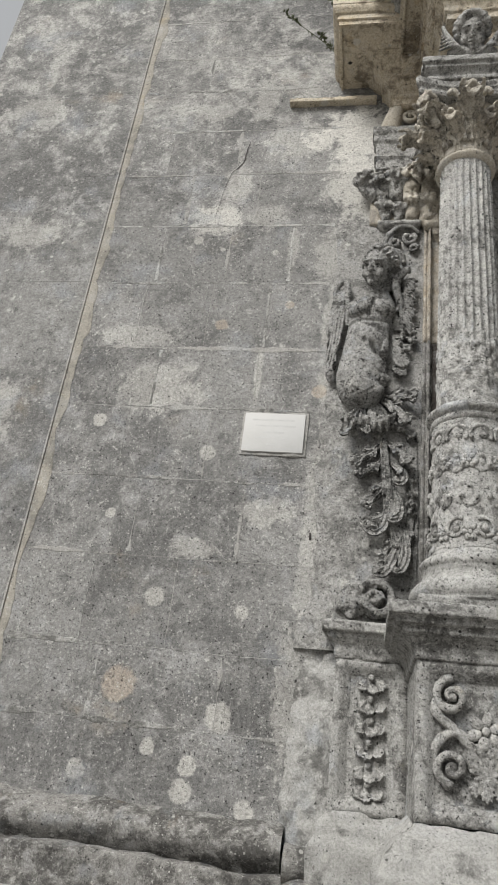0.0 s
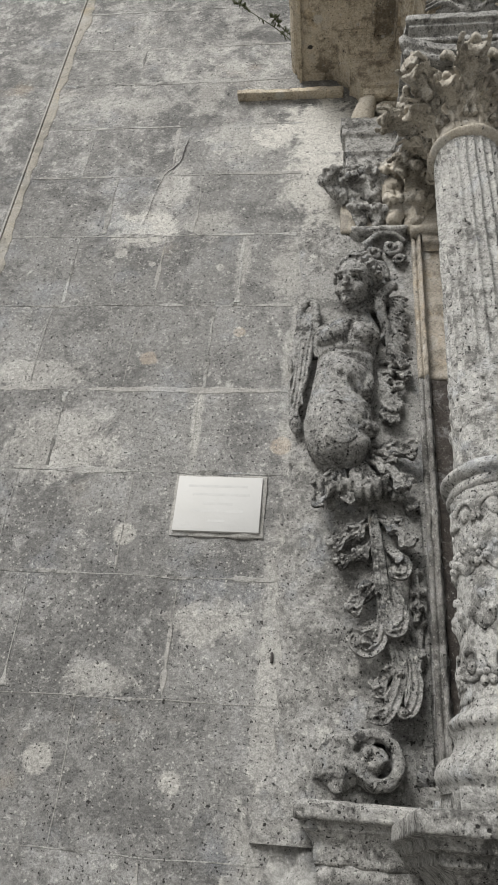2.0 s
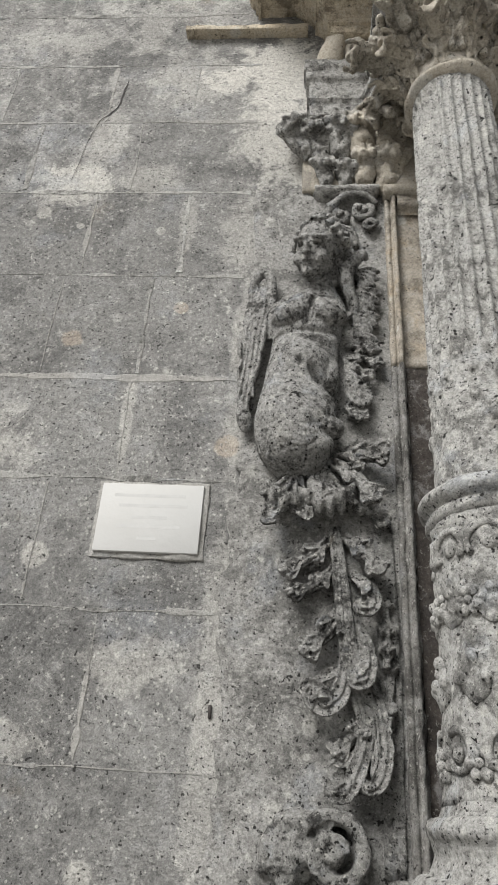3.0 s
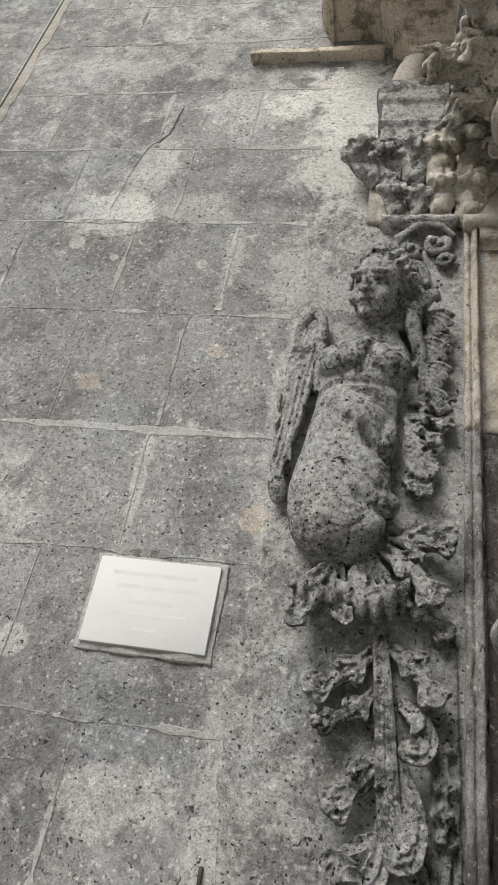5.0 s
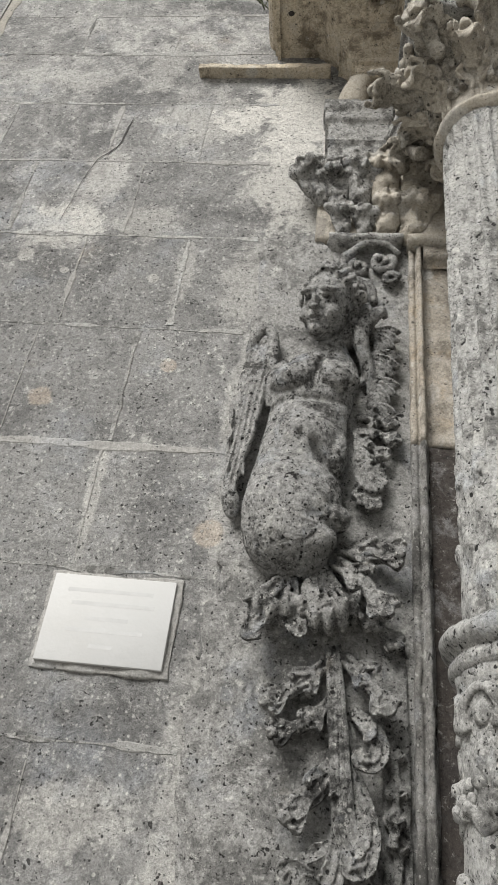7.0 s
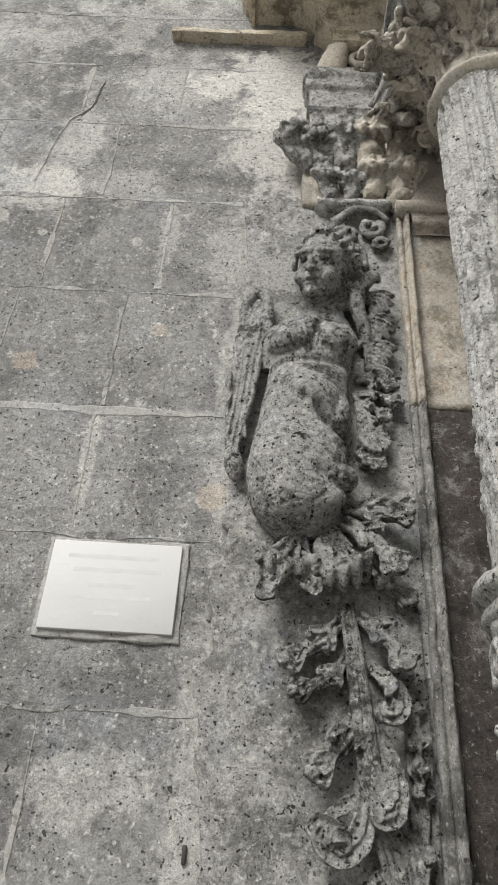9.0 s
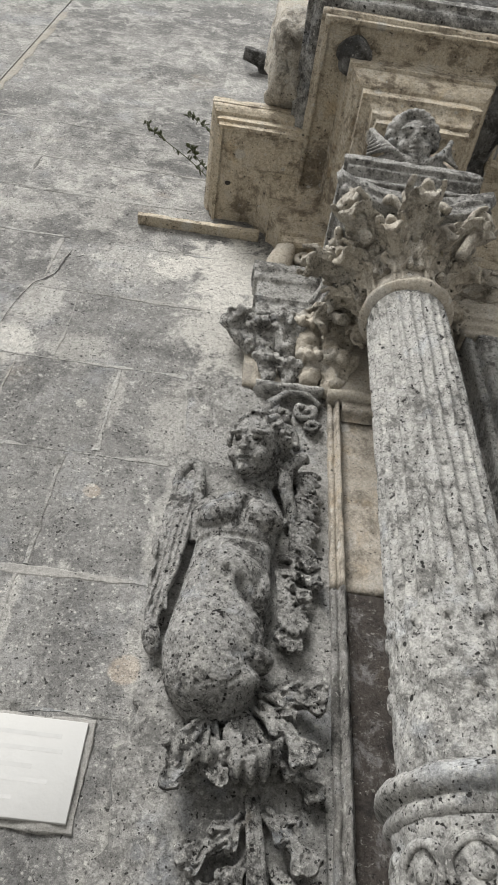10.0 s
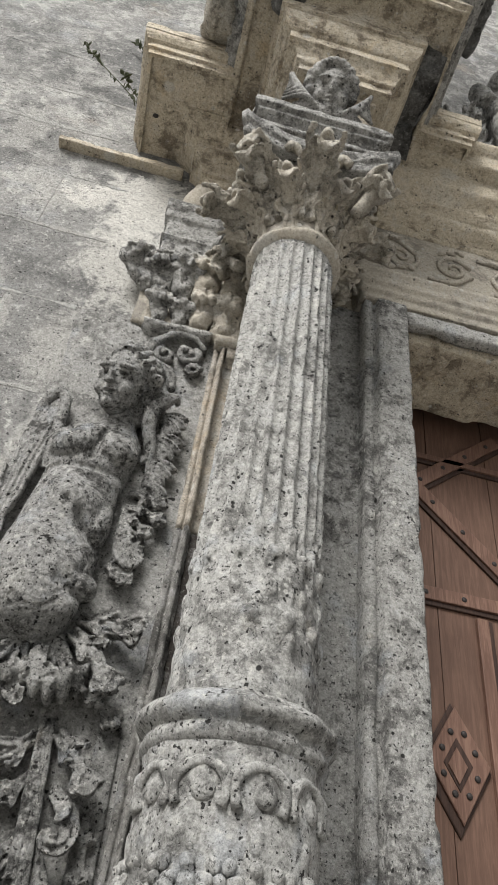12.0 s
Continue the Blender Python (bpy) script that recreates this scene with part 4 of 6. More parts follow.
# ---- column on its pedestal ----
pedestal = thing("column_pedestal", "grey stone pedestal with a carved flower panel under the column", "pedestal")
b = bmesh.new()
box(b, 0.337, 0.863, 3.185, 3.84, 1.50, 2.12, 0.006, 0.04)
erode(b, 0.006, 8, 4, 0.008, 14)
part("die", b, GREY, pedestal)
b = bmesh.new()
framed(b, 0.335, 0.865, 1.52, 2.12, 3.139, 0.035, 0.045)
erode(b, 0.003, 10, 4, 0.005, 16)
panel = part("panel", b, GREY, pedestal)
b = bmesh.new()
moulding(b, 0.335, 0.865, 3.14, 3.84, dense([(0.0, 2.11), (0.012, 2.115), (0.012, 2.13), (0.006, 2.14)] + bow(0.01, 2.145, 0.055, 2.205, -0.012) + [(0.065, 2.21), (0.065, 2.235), (0.09, 2.24), (0.095, 2.265), (0.12, 2.27), (0.12, 2.315), (0.11, 2.325)], 0.010), 0.02)
erode(b, 0.003, 9, 6, 0.008, 13)
part("cap", b, GREY, pedestal, "moulded cap with worn edges")
b = bmesh.new()
moulding(b, 0.335, 0.865, 3.14, 3.84, dense([(0.14, 1.2), (0.14, 1.33), (0.11, 1.36), (0.10, 1.40)] + bow(0.09, 1.41, 0.03, 1.49, 0.015) + [(0.015, 1.50), (0.0, 1.52)], 0.025), 0.03)
erode(b, 0.02, 7, 8, 0.02, 11)
part("foot", b, PLASTER, pedestal, "foot smeared with pale plaster")
# flower and scrolls
b = bmesh.new()
fx, fz, fy = 0.60, 1.86, 3.158
for i in range(6):
    a = radians(60 * i + 20)
    blob(b, (fx + 0.045 * math.cos(a), fy - 0.012, fz + 0.045 * math.sin(a)), (0.032, 0.014, 0.022), (0, -math.degrees(a), 0), 10)
blob(b, (fx, fy - 0.018, fz), (0.017, 0.016, 0.017), seg=10)
erode(b, 0.003, 25, 3)
part("flower", b, GREY, panel)
for side in (-1, 1):
    for z, r, hand in ((1.98, 0.065, -side), (1.72, 0.06, side)):
        b = bmesh.new()
        spiral(b, fx + side * 0.125, fy - 0.008, z, r * 1.1, 1.4, 0.019, hand, math.pi / 2 if z > 1.8 else -math.pi / 2, 0.012)
        tube(b, [(fx + side * 0.18, fy, z, 0.014), (fx + side * 0.19, fy - 0.004, (z + 1.86) / 2, 0.018), (fx + side * 0.11, fy - 0.004, 1.85, 0.017), (fx + side * 0.03, fy, 1.78, 0.014)])
        blob(b, (fx + side * 0.125, fy - 0.012, z), (0.022, 0.02, 0.022), seg=9)
        erode(b, 0.006, 20, z * 9 + side, 0.006, 26)
        part("scroll", b, GREY, panel)
b = bmesh.new()
for turn in (-50, -25, 0, 25, 50):
    acanthus(b, place(fx, fy + 0.006, 1.70, turn, 0), 0.13, 0.05, 0.12, 2, 0.5)
for turn in (140, 180, 220):
    acanthus(b, place(fx, fy + 0.006, 1.70, turn, 0), 0.09, 0.05, 0.12, 2, 0.5)
b = fuse(b, 0.005, 0)
erode(b, 0.003, 20, 4)
part("palmette", b, GREY, panel)

small = thing("narrow_pedestal", "narrow grey pedestal with a leaf festoon panel under the relief", "pedestal")
b = bmesh.new()
framed(b, -0.02, 0.345, 1.50, 2.20, 3.80, 0.03, 0.045)
box(b, -0.015, 0.345, 3.85, 3.94, 1.36, 2.2)
erode(b, 0.003, 9, 2, 0.006, 13)
spanel = part("die", b, GREY, small)
b = bmesh.new()
moulding(b, -0.02, 0.345, 3.80, 3.94, dense([(0.0, 2.19), (0.01, 2.20), (0.01, 2.225)] + bow(0.012, 2.23, 0.045, 2.29, -0.01) + [(0.05, 2.295), (0.05, 2.315), (0.075, 2.32), (0.08, 2.36), (0.06, 2.375)], 0.010), 0.018)
erode(b, 0.004, 10, 4, 0.010, 12)
part("cap", b, GREY, small)
b = bmesh.new()
moulding(b, -0.02, 0.345, 3.80, 3.94, dense([(0.08, 1.2), (0.08, 1.36), (0.05, 1.40)] + bow(0.045, 1.41, 0.01, 1.49, 0.01) + [(0.0, 1.51)], 0.025), 0.03)
erode(b, 0.018, 8, 3, 0.014, 13)
part("foot", b, PLASTER, small, "foot smeared with pale plaster")
for k, z in enumerate((2.07, 1.97, 1.87, 1.77, 1.67, 1.59)):
    b = bmesh.new()
    s = 1 if k % 2 else -1
    for dx, turn, ln in ((0.0, 180 + 10 * s, 0.085), (-0.022, 215, 0.075), (0.022, 145, 0.075)):
        curled(b, place(0.162 + dx, 3.826, z + 0.04, turn), ln, 0.055, 3, 0.25, 2.0, 0.008, 14, 12)
    blob(b, (0.162, 3.816, z + 0.045), (0.018, 0.014, 0.018), seg=9)
    erode(b, 0.003, 20, k)
    part("festoon_leaf", b, GREY, spanel)

column = thing("column", "pale weathered stone column, fluted above a carved drum", "column")
b = bmesh.new()
lathe(b, dense([(0.285, 2.325), (0.285, 2.385)] + bow(0.262, 2.39, 0.262, 2.475, 0.022) + [(0.242, 2.48), (0.232, 2.50), (0.228, 2.52), (0.235, 2.54)] + bow(0.235, 2.545, 0.235, 2.595, 0.016) + [(0.215, 2.60), (0.205, 2.625)], 0.012), 72, CX, CY)
for v in b.verts:
    if v.co.z < 2.387:
        d = Vector((v.co.x - CX, v.co.y - CY))
        d *= 0.262 / max(0.262 * 0.2, max(abs(d.x), abs(d.y))) if max(abs(d.x), abs(d.y)) > 0.01 else 1
        v.co.x, v.co.y = CX + d.x, CY + d.y
erode(b, 0.008, 8, 3, 0.012, 11)
part("base", b, PALE, column, "worn moulded base with pale plaster")
b = bmesh.new()
lathe(b, dense([(0.205, 2.62), (0.198, 2.66), (0.186, 3.0), (0.184, 3.26), (0.19, 3.29)], 0.02), 96, CX, CY)
erode(b, 0.004, 12, 4, 0.004, 20)
drum = part("drum", b, PALE, column, "drum carved with rosettes and arches")
b = bmesh.new()
lathe(b, dense(bow(0.186, 3.285, 0.195, 3.325, 0.010) + bow(0.197, 3.328, 0.197, 3.385, 0.022, 10) + [(0.185, 3.39), (0.168, 3.40)], 0.008), 96, CX, CY)
erode(b, 0.005, 12, 6, 0.008, 14)
part("ring", b, PALE, column, "thick worn ring")


def flutes(a, z):
    k = abs(math.sin(12 * a))
    fade = max(0.0, min(1.0, (z - 3.62) / 0.25)) * max(0.0, min(1.0, (5.075 - z) / 0.04))
    return -0.015 * max(0.0, (k - 0.35) / 0.65) ** 0.7 * fade


b = bmesh.new()
shaft = [(0.166 - 0.016 * max(0.0, (z - 3.39) / 1.72) ** 1.4, z) for z in ticks(3.39, 5.10, 0.018)]
lathe(b, shaft, 288, CX, CY, flutes)
for v in b.verts:
    if v.co.z < 3.95:
        k = min(1.0, (3.95 - v.co.z) / 0.2)
        d = Vector((v.co.x - CX, v.co.y - CY, 0)).normalized()
        v.co += d * (0.008 * k * max(-0.4, fract(v.co, 24, 9)))
erode(b, 0.002, 22, 4, 0.006, 18)
shaft_part = part("shaft", b, PALE, column, "fluted shaft")
b = bmesh.new()
lathe(b, dense([(0.150, 5.075)] + bow(0.158, 5.08, 0.158, 5.135, 0.022, 10) + [(0.158, 5.14), (0.15, 5.15)], 0.008), 72, CX, CY)
erode(b, 0.005, 12, 2, 0.006, 15)
part("neck_ring", b, TAN, column, "tan neck ring")


def round_column(angle, z, r):
    """A pose on the column's skin: local -y points outwards; the angle is counted from the front."""
    return Matrix.Translation((CX, CY, 0)) @ Euler((0, 0, radians(angle))).to_matrix().to_4x4() @ Matrix.Translation((0, -r, z))


def mesh_only(name, bm, material):
    me = bpy.data.meshes.new(name)
    bm.normal_update()
    bm.to_mesh(me)
    bm.free()
    me.shade_smooth()
    me.materials.append(material)
    return me


# drum carving: arches with bosses, rosettes, curling stems
b = bmesh.new()
tube(b, [(0.052 * math.cos(a), 0.004, 0.05 * math.sin(a), 0.011) for a in np.linspace(-0.6, math.pi + 0.6, 9)], 7, 2)
blob(b, (0.008, 0.0, 0.0), (0.024, 0.014, 0.026), seg=10)
blob(b, (0.0, 0.002, -0.075), (0.018, 0.010, 0.03), seg=8)
erode(b, 0.004, 24, 3)
ARCH = mesh_only("arch", b, PALE)
b = bmesh.new()
for i in range(6):
    a = radians(60 * i)
    blob(b, (0.026 * math.cos(a), 0.0, 0.026 * math.sin(a)), (0.017, 0.011, 0.013), (0, -60 * i, 0), 8)
blob(b, (0, -0.004, 0), (0.012, 0.011, 0.012), seg=8)
erode(b, 0.003, 28, 5)
ROSETTE = mesh_only("rosette", b, PALE)
b = bmesh.new()
spiral(b, 0, 0.004, 0, 0.05, 1.4, 0.011, 1, 1.0, 0.008)
blob(b, (0, -0.002, 0), (0.017, 0.013, 0.017), seg=8)
erode(b, 0.003, 24, 8)
CURL = mesh_only("curl", b, PALE)
b = bmesh.new()
for turn, ln in ((-42, 0.040), (0, 0.058), (42, 0.040)):
    a = radians(turn)
    blob(b, (0.024 * math.sin(a), 0.004, -0.03 + ln * 0.8 * math.cos(a)), (0.017, 0.013, ln * 0.8), (0, turn, 0), 10)
    blob(b, (0.05 * math.sin(a), -0.006, -0.03 + ln * 1.5 * math.cos(a)), (0.015, 0.012, 0.014), (0, turn, 0), 8)
b = fuse(b, 0.005, 1)
erode(b, 0.005, 24, 9)
SPRIG = mesh_only("sprig", b, PALE)
for i in range(10):
    shared("arch", ARCH, round_column(36 * i + 8, 3.205, 0.184), drum)
    shared("rosette", ROSETTE, round_column(36 * i + 26, 3.06, 0.187), drum)
    shared("sprig", SPRIG, round_column(36 * i + 8, 3.03, 0.187), drum)
    shared("curl", CURL, round_column(36 * i + 8, 2.72, 0.198) @ Matrix.Diagonal(((1 if i % 2 else -1) * 1.1, 1, 1.1, 1)), drum)
    shared("sprig", SPRIG, round_column(36 * i + 26, 2.86, 0.193) @ Matrix.Diagonal((1, 1, 1.25, 1)), drum)
    shared("rosette", ROSETTE, round_column(36 * i + 26, 2.70, 0.20), drum)

for i in range(12):
    shared("carved_leaf", SPRIG, round_column(30 * i + 4, 3.55, 0.158) @ Matrix.Diagonal((1.15, 0.75, 1.7, 1)), shaft_part)
    shared("carved_leaf", SPRIG, round_column(30 * i + 19, 3.72, 0.156) @ Matrix.Diagonal((1.0, 0.7, 1.5, 1)), shaft_part)

# capital
capital = thing("capital", "stone capital with deeply cut acanthus leaves and corner scrolls", "capital")
b = bmesh.new()
lathe(b, dense([(0.150, 5.145), (0.150, 5.2), (0.160, 5.30), (0.185, 5.40), (0.23, 5.46), (0.235, 5.48)], 0.02), 64, CX, CY)
erode(b, 0.006, 10, 3)
part("bell", b, TAN, capital, "tan bell behind the leaves")
LEAVES = []
for k in range(3):
    b = bmesh.new()
    acanthus_spray(b, [(0, -0.01, 0.0), (0, 0.10, 0.018), (0, 0.19, 0.055), (0, 0.225, 0.115)], 0.150, 3, 0.0, 0.045, 0.011)
    blade(b, [(0, -0.09, 0.205, 0.045), (0, -0.135, 0.215, 0.055), (0, -0.160, 0.185, 0.045), (0, -0.150, 0.155, 0.015)], -0.4, 0.022)
    b = fuse(b, 0.005, 1)
    erode(b, 0.007, 18, k * 2 + 1, 0.012, 26)
    LEAVES.append(b)
LOWER = [mesh_only("acanthus_leaf", b.copy(), TAN) for b in LEAVES]
UPPER = [mesh_only("acanthus_leaf", b, STAINED) for b in LEAVES]
for i in range(8):
    shared("acanthus_leaf", LOWER[i % 3], round_column(45 * i + 22, 5.15, 0.148) @ Matrix.Diagonal((0.80, 0.85, 0.74, 1)), capital, "tan lower leaf")
    shared("acanthus_leaf", UPPER[(i + 1) % 3], round_column(45 * i, 5.21, 0.165) @ Matrix.Diagonal((1.05, 1.25, 0.84, 1)), capital, "blackened upper leaf")
b = bmesh.new()
rows = []
half = 0.335
for out, z in dense([(-0.05, 5.475), (-0.022, 5.48), (-0.012, 5.50), (-0.02, 5.525), (-0.010, 5.54), (0.0, 5.545), (0.006, 5.590), (-0.01, 5.603), (-0.08, 5.606)], 0.01):
    row = []
    for s in range(4):
        for i in range(24):
            u = 0.90 * (2 * i / 23 - 1)
            edge = half + out - 0.075 * (1 - u * u)
            p = Matrix.Rotation(math.pi / 2 * s, 3, "Z") @ Vector((u * (half + out), -edge, 0))
            row.append(b.verts.new((CX + p.x, CY + p.y, z)))
    rows.append(row)
grid_faces(b, rows, close_u=True, cap=True)
erode(b, 0.006, 10, 2, 0.014, 11)
tmp = bmesh.new()
box(tmp, CX - 0.255, CX + 0.255, CY - 0.285, CY + 0.255, 5.600, 5.635, 0.008, 0.03)
erode(tmp, 0.004, 11, 4, 0.008, 15)
join(b, tmp)
part("abacus", b, GREY, capital, "worn concave slab of the capital")
for s in range(4):
    b = bmesh.new()
    for u in (-1, 1):
        spiral(b, 0.022 * u, 0.0, 0, 0.045, 1.3, 0.022, u, 1.6, 0.012)
    tube(b, [(0.0, 0.12, -0.16, 0.02), (0.0, 0.05, -0.06, 0.024), (0.0, 0.0, 0.02, 0.022)])
    blob(b, (0, -0.005, 0.0), (0.03, 0.03, 0.035), seg=9)
    erode(b, 0.006, 15, s + 2, 0.008, 20)
    ob = part("corner_scroll", b, STAINED, capital)
    ob.matrix_basis = round_column(90 * s + 45, 5.455, 0.375)
for s in range(4):
    b = bmesh.new()
    for i in range(5):
        blob(b, (0.035 * math.cos(1.26 * i), 0, 0.035 * math.sin(1.26 * i)), (0.03, 0.026, 0.026), seg=9)
    blob(b, (0, -0.02, 0), (0.02, 0.02, 0.02), seg=8)
    for u in (-1, 1):
        tube(b, [(0.02 * u, 0.05, -0.15, 0.012), (0.05 * u, 0.02, -0.08, 0.015), (0.10 * u, 0.0, -0.03, 0.018), (0.125 * u, 0.0, -0.055, 0.014)])
    erode(b, 0.007, 15, s + 7, 0.008, 20)
    ob = part("flower_boss", b, STAINED, capital)
    ob.matrix_basis = round_column(90 * s, 5.53, 0.275)

# cherub head on the block: a plain carved shape
def hollow(bm, m):
    """Cuts eyes and mouth into a carved head."""
    back = (m.to_3x3() @ Vector((0, 1, 0))).normalized()
    s = m.to_scale().x
    for x, z, rx, rz, deep in ((-0.031, 0.006, 0.013, 0.009, 0.020), (0.031, 0.006, 0.013, 0.009, 0.020), (0, -0.057, 0.020, 0.005, 0.012)):
        for v in bm.verts:
            q = m.inverted() @ v.co
            if q.y < -0.045:
                k = 1 - ((q.x - x) / rx) ** 2 - ((q.z - z) / rz) ** 2
                if k > 0:
                    v.co += back * (deep * s * min(1.0, k * 2))


b = bmesh.new()
hx, hy, hz = 0.615, 3.10, 5.965
face_head(b, Matrix.Translation((hx, hy, hz)) @ Euler((radians(40), 0, radians(-6))).to_matrix().to_4x4() @ Matrix.Scale(1.08, 4), 11)
for u in (-1, 1):
    for k in range(7):
        tube(b, [(hx + (0.05 + 0.012 * k) * u, hy + 0.0, hz - 0.15 + 0.008 * k, 0.010), (hx + (0.11 + 0.011 * k) * u, hy - 0.02, hz - 0.12 + 0.028 * k, 0.012), (hx + (0.20 - 0.004 * k) * u, hy + 0.03, hz - 0.09 + 0.034 * k, 0.008)], 6, 4)
blob(b, (hx, hy + 0.03, hz - 0.12), (0.16, 0.04, 0.05), seg=14)
b = fuse(b, 0.0042, 1)
hollow(b, Matrix.Translation((hx, hy, hz)) @ Euler((radians(40), 0, radians(-6))).to_matrix().to_4x4() @ Matrix.Scale(1.08, 4))
erode(b, 0.002, 24, 2)
tagged(part("head_carving", b, GREY), "small carved stone head between folded wings", "carving")

# ---- relief panel: ground, figure, foliage ----
b = bmesh.new()
rows = []
for z in ticks(2.24, 5.12, 0.022):
    rows.append([b.verts.new((x, 3.888 - 0.012 * min(1.0, max(0.0, (x + 0.19) / 0.12)) + (0.03 if i == 0 else 0), z)) for i, x in enumerate([-0.205, *ticks(-0.2, 0.40, 0.022)])])
grid_faces(b, rows)
for v in b.verts:
    if v.co.x < -0.1:
        v.co.x += (0.07 * fract((0, 0, v.co.z), 1.7, 5) + 0.03 * fract((0, 0, v.co.z), 9.0, 2)) * (1 if v.co.x < -0.15 else 0.5)
for v in b.verts:
    if v.co.z > 5.0:
        v.co.z += 0.16 * (v.co.z - 5.0) / 0.12 * fract((v.co.x, 0, 0), 7.0, 3)
erode(b, 0.009, 8, 3, 0.010, 24)
bmesh.ops.recalc_face_normals(b, faces=b.faces)
tagged(part("relief_ground", b, GROUND_STONE), "pitted rough stone ground behind the carved relief", "stone panel", kind="structure")

b = bmesh.new()
Y = 3.88
# trunk: hips, belly, chest, neck
loft(b, [(3.655, 0.03, Y - 0.02, 0.06, 0.03), (3.69, 0.03, Y - 0.035, 0.098, 0.075), (3.75, 0.024, Y - 0.045, 0.132, 0.108), (3.85, 0.024, Y - 0.045, 0.150, 0.122), (3.95, 0.030, Y - 0.042, 0.147, 0.112),
         (4.03, 0.038, Y - 0.038, 0.140, 0.098), (4.11, 0.044, Y - 0.038, 0.137, 0.098), (4.20, 0.052, Y - 0.034, 0.132, 0.088), (4.29, 0.062, Y - 0.03, 0.136, 0.085), (4.37, 0.072, Y - 0.03, 0.136, 0.085),
         (4.43, 0.085, Y - 0.03, 0.126, 0.072), (4.48, 0.105, Y - 0.034, 0.085, 0.056), (4.53, 0.115, Y - 0.05, 0.050, 0.046), (4.62, 0.115, Y - 0.06, 0.048, 0.045)], 36)
blob(b, (-0.004, Y - 0.082, 4.345), (0.078, 0.060, 0.062), (0, -12, 0), 22)
blob(b, (0.140, Y - 0.086, 4.355), (0.076, 0.060, 0.060), (0, 10, 0), 22)
blob(b, (0.065, Y - 0.085, 4.40), (0.10, 0.035, 0.06), seg=18)
blob(b, (-0.055, Y - 0.045, 4.38), (0.040, 0.045, 0.075), (0, 20, 0), 16)
blob(b, (0.045, Y - 0.088, 4.115), (0.105, 0.060, 0.105), (0, -6, 0), 22)
blob(b, (0.150, Y - 0.050, 4.06), (0.038, 0.060, 0.095), (0, 6, 0), 16)
blob(b, (0.010, Y - 0.092, 3.865), (0.125, 0.076, 0.115), (0, 8, 0), 22)
blob(b, (0.085, Y - 0.095, 3.90), (0.075, 0.060, 0.055), (0, 40, 0), 18)
blob(b, (0.160, Y - 0.080, 3.835), (0.045, 0.045, 0.040), (0, 25, 0), 16)
blob(b, (0.095, Y - 0.080, 3.755), (0.075, 0.055, 0.05), (0, -20, 0), 16)
blob(b, (0.180, Y - 0.050, 4.65), (0.060, 0.055, 0.125), (0, 6, 0), 18)
for k in range(7):
    tube(b, [(0.165 + 0.012 * k, Y - 0.11 + 0.008 * k, 4.75 - 0.008 * k, 0.012), (0.180 + 0.010 * k, Y - 0.115 + 0.010 * k, 4.68 - 0.006 * k, 0.013), (0.170 + 0.011 * k, Y - 0.100 + 0.009 * k, 4.62, 0.012), (0.182 + 0.008 * k, Y - 0.08 + 0.006 * k, 4.55, 0.009)], 7, 4)
# wing folded beside the arm: long flat feathers under a thick bent edge
for k, (x0, x1, z1, dy) in enumerate(((-0.100, -0.142, 3.985, 0.040), (-0.122, -0.160, 3.875, 0.034), (-0.142, -0.180, 3.865, 0.026), (-0.160, -0.195, 3.930, 0.018), (-0.176, -0.203, 4.050, 0.012), (-0.186, -0.205, 4.180, 0.008))):
    blade(b, [(x0 + 0.012, Y - 0.01 - dy, 4.50, 0.008), (x0 - 0.002, Y - 0.020 - dy, 4.36, 0.0078), (0.45 * x0 + 0.55 * x1, Y - 0.018 - dy, 0.5 * (4.30 + z1), 0.0082), (x1, Y - 0.012 - dy, z1 + 0.07, 0.0078), (x1 + 0.006, Y - 0.004 - dy, z1, 0.004)], -0.9, 0.03, 5, 6, 0.3)
for k in range(5):
    x = -0.108 - 0.017 * k
    blade(b, [(x + 0.01, Y - 0.03, 4.55, 0.008), (x, Y - 0.060 + 0.008 * k, 4.46, 0.014), (x - 0.014, Y - 0.052 + 0.008 * k, 4.33 + 0.01 * k, 0.013), (x - 0.018, Y - 0.04 + 0.007 * k, 4.27 + 0.012 * k, 0.003)], -0.5, 0.02, 4, 6, 0.4)
tube(b, [(-0.178, Y - 0.01, 4.47, 0.014), (-0.165, Y - 0.03, 4.56, 0.020), (-0.130, Y - 0.04, 4.605, 0.022), (-0.098, Y - 0.045, 4.57, 0.022), (-0.088, Y - 0.045, 4.46, 0.022), (-0.082, Y - 0.04, 4.34, 0.024), (-0.078, Y - 0.03, 4.26, 0.018)], 10, 5)
blob(b, (-0.168, Y - 0.02, 3.90), (0.030, 0.032, 0.062), (0, -14, 0), 14)
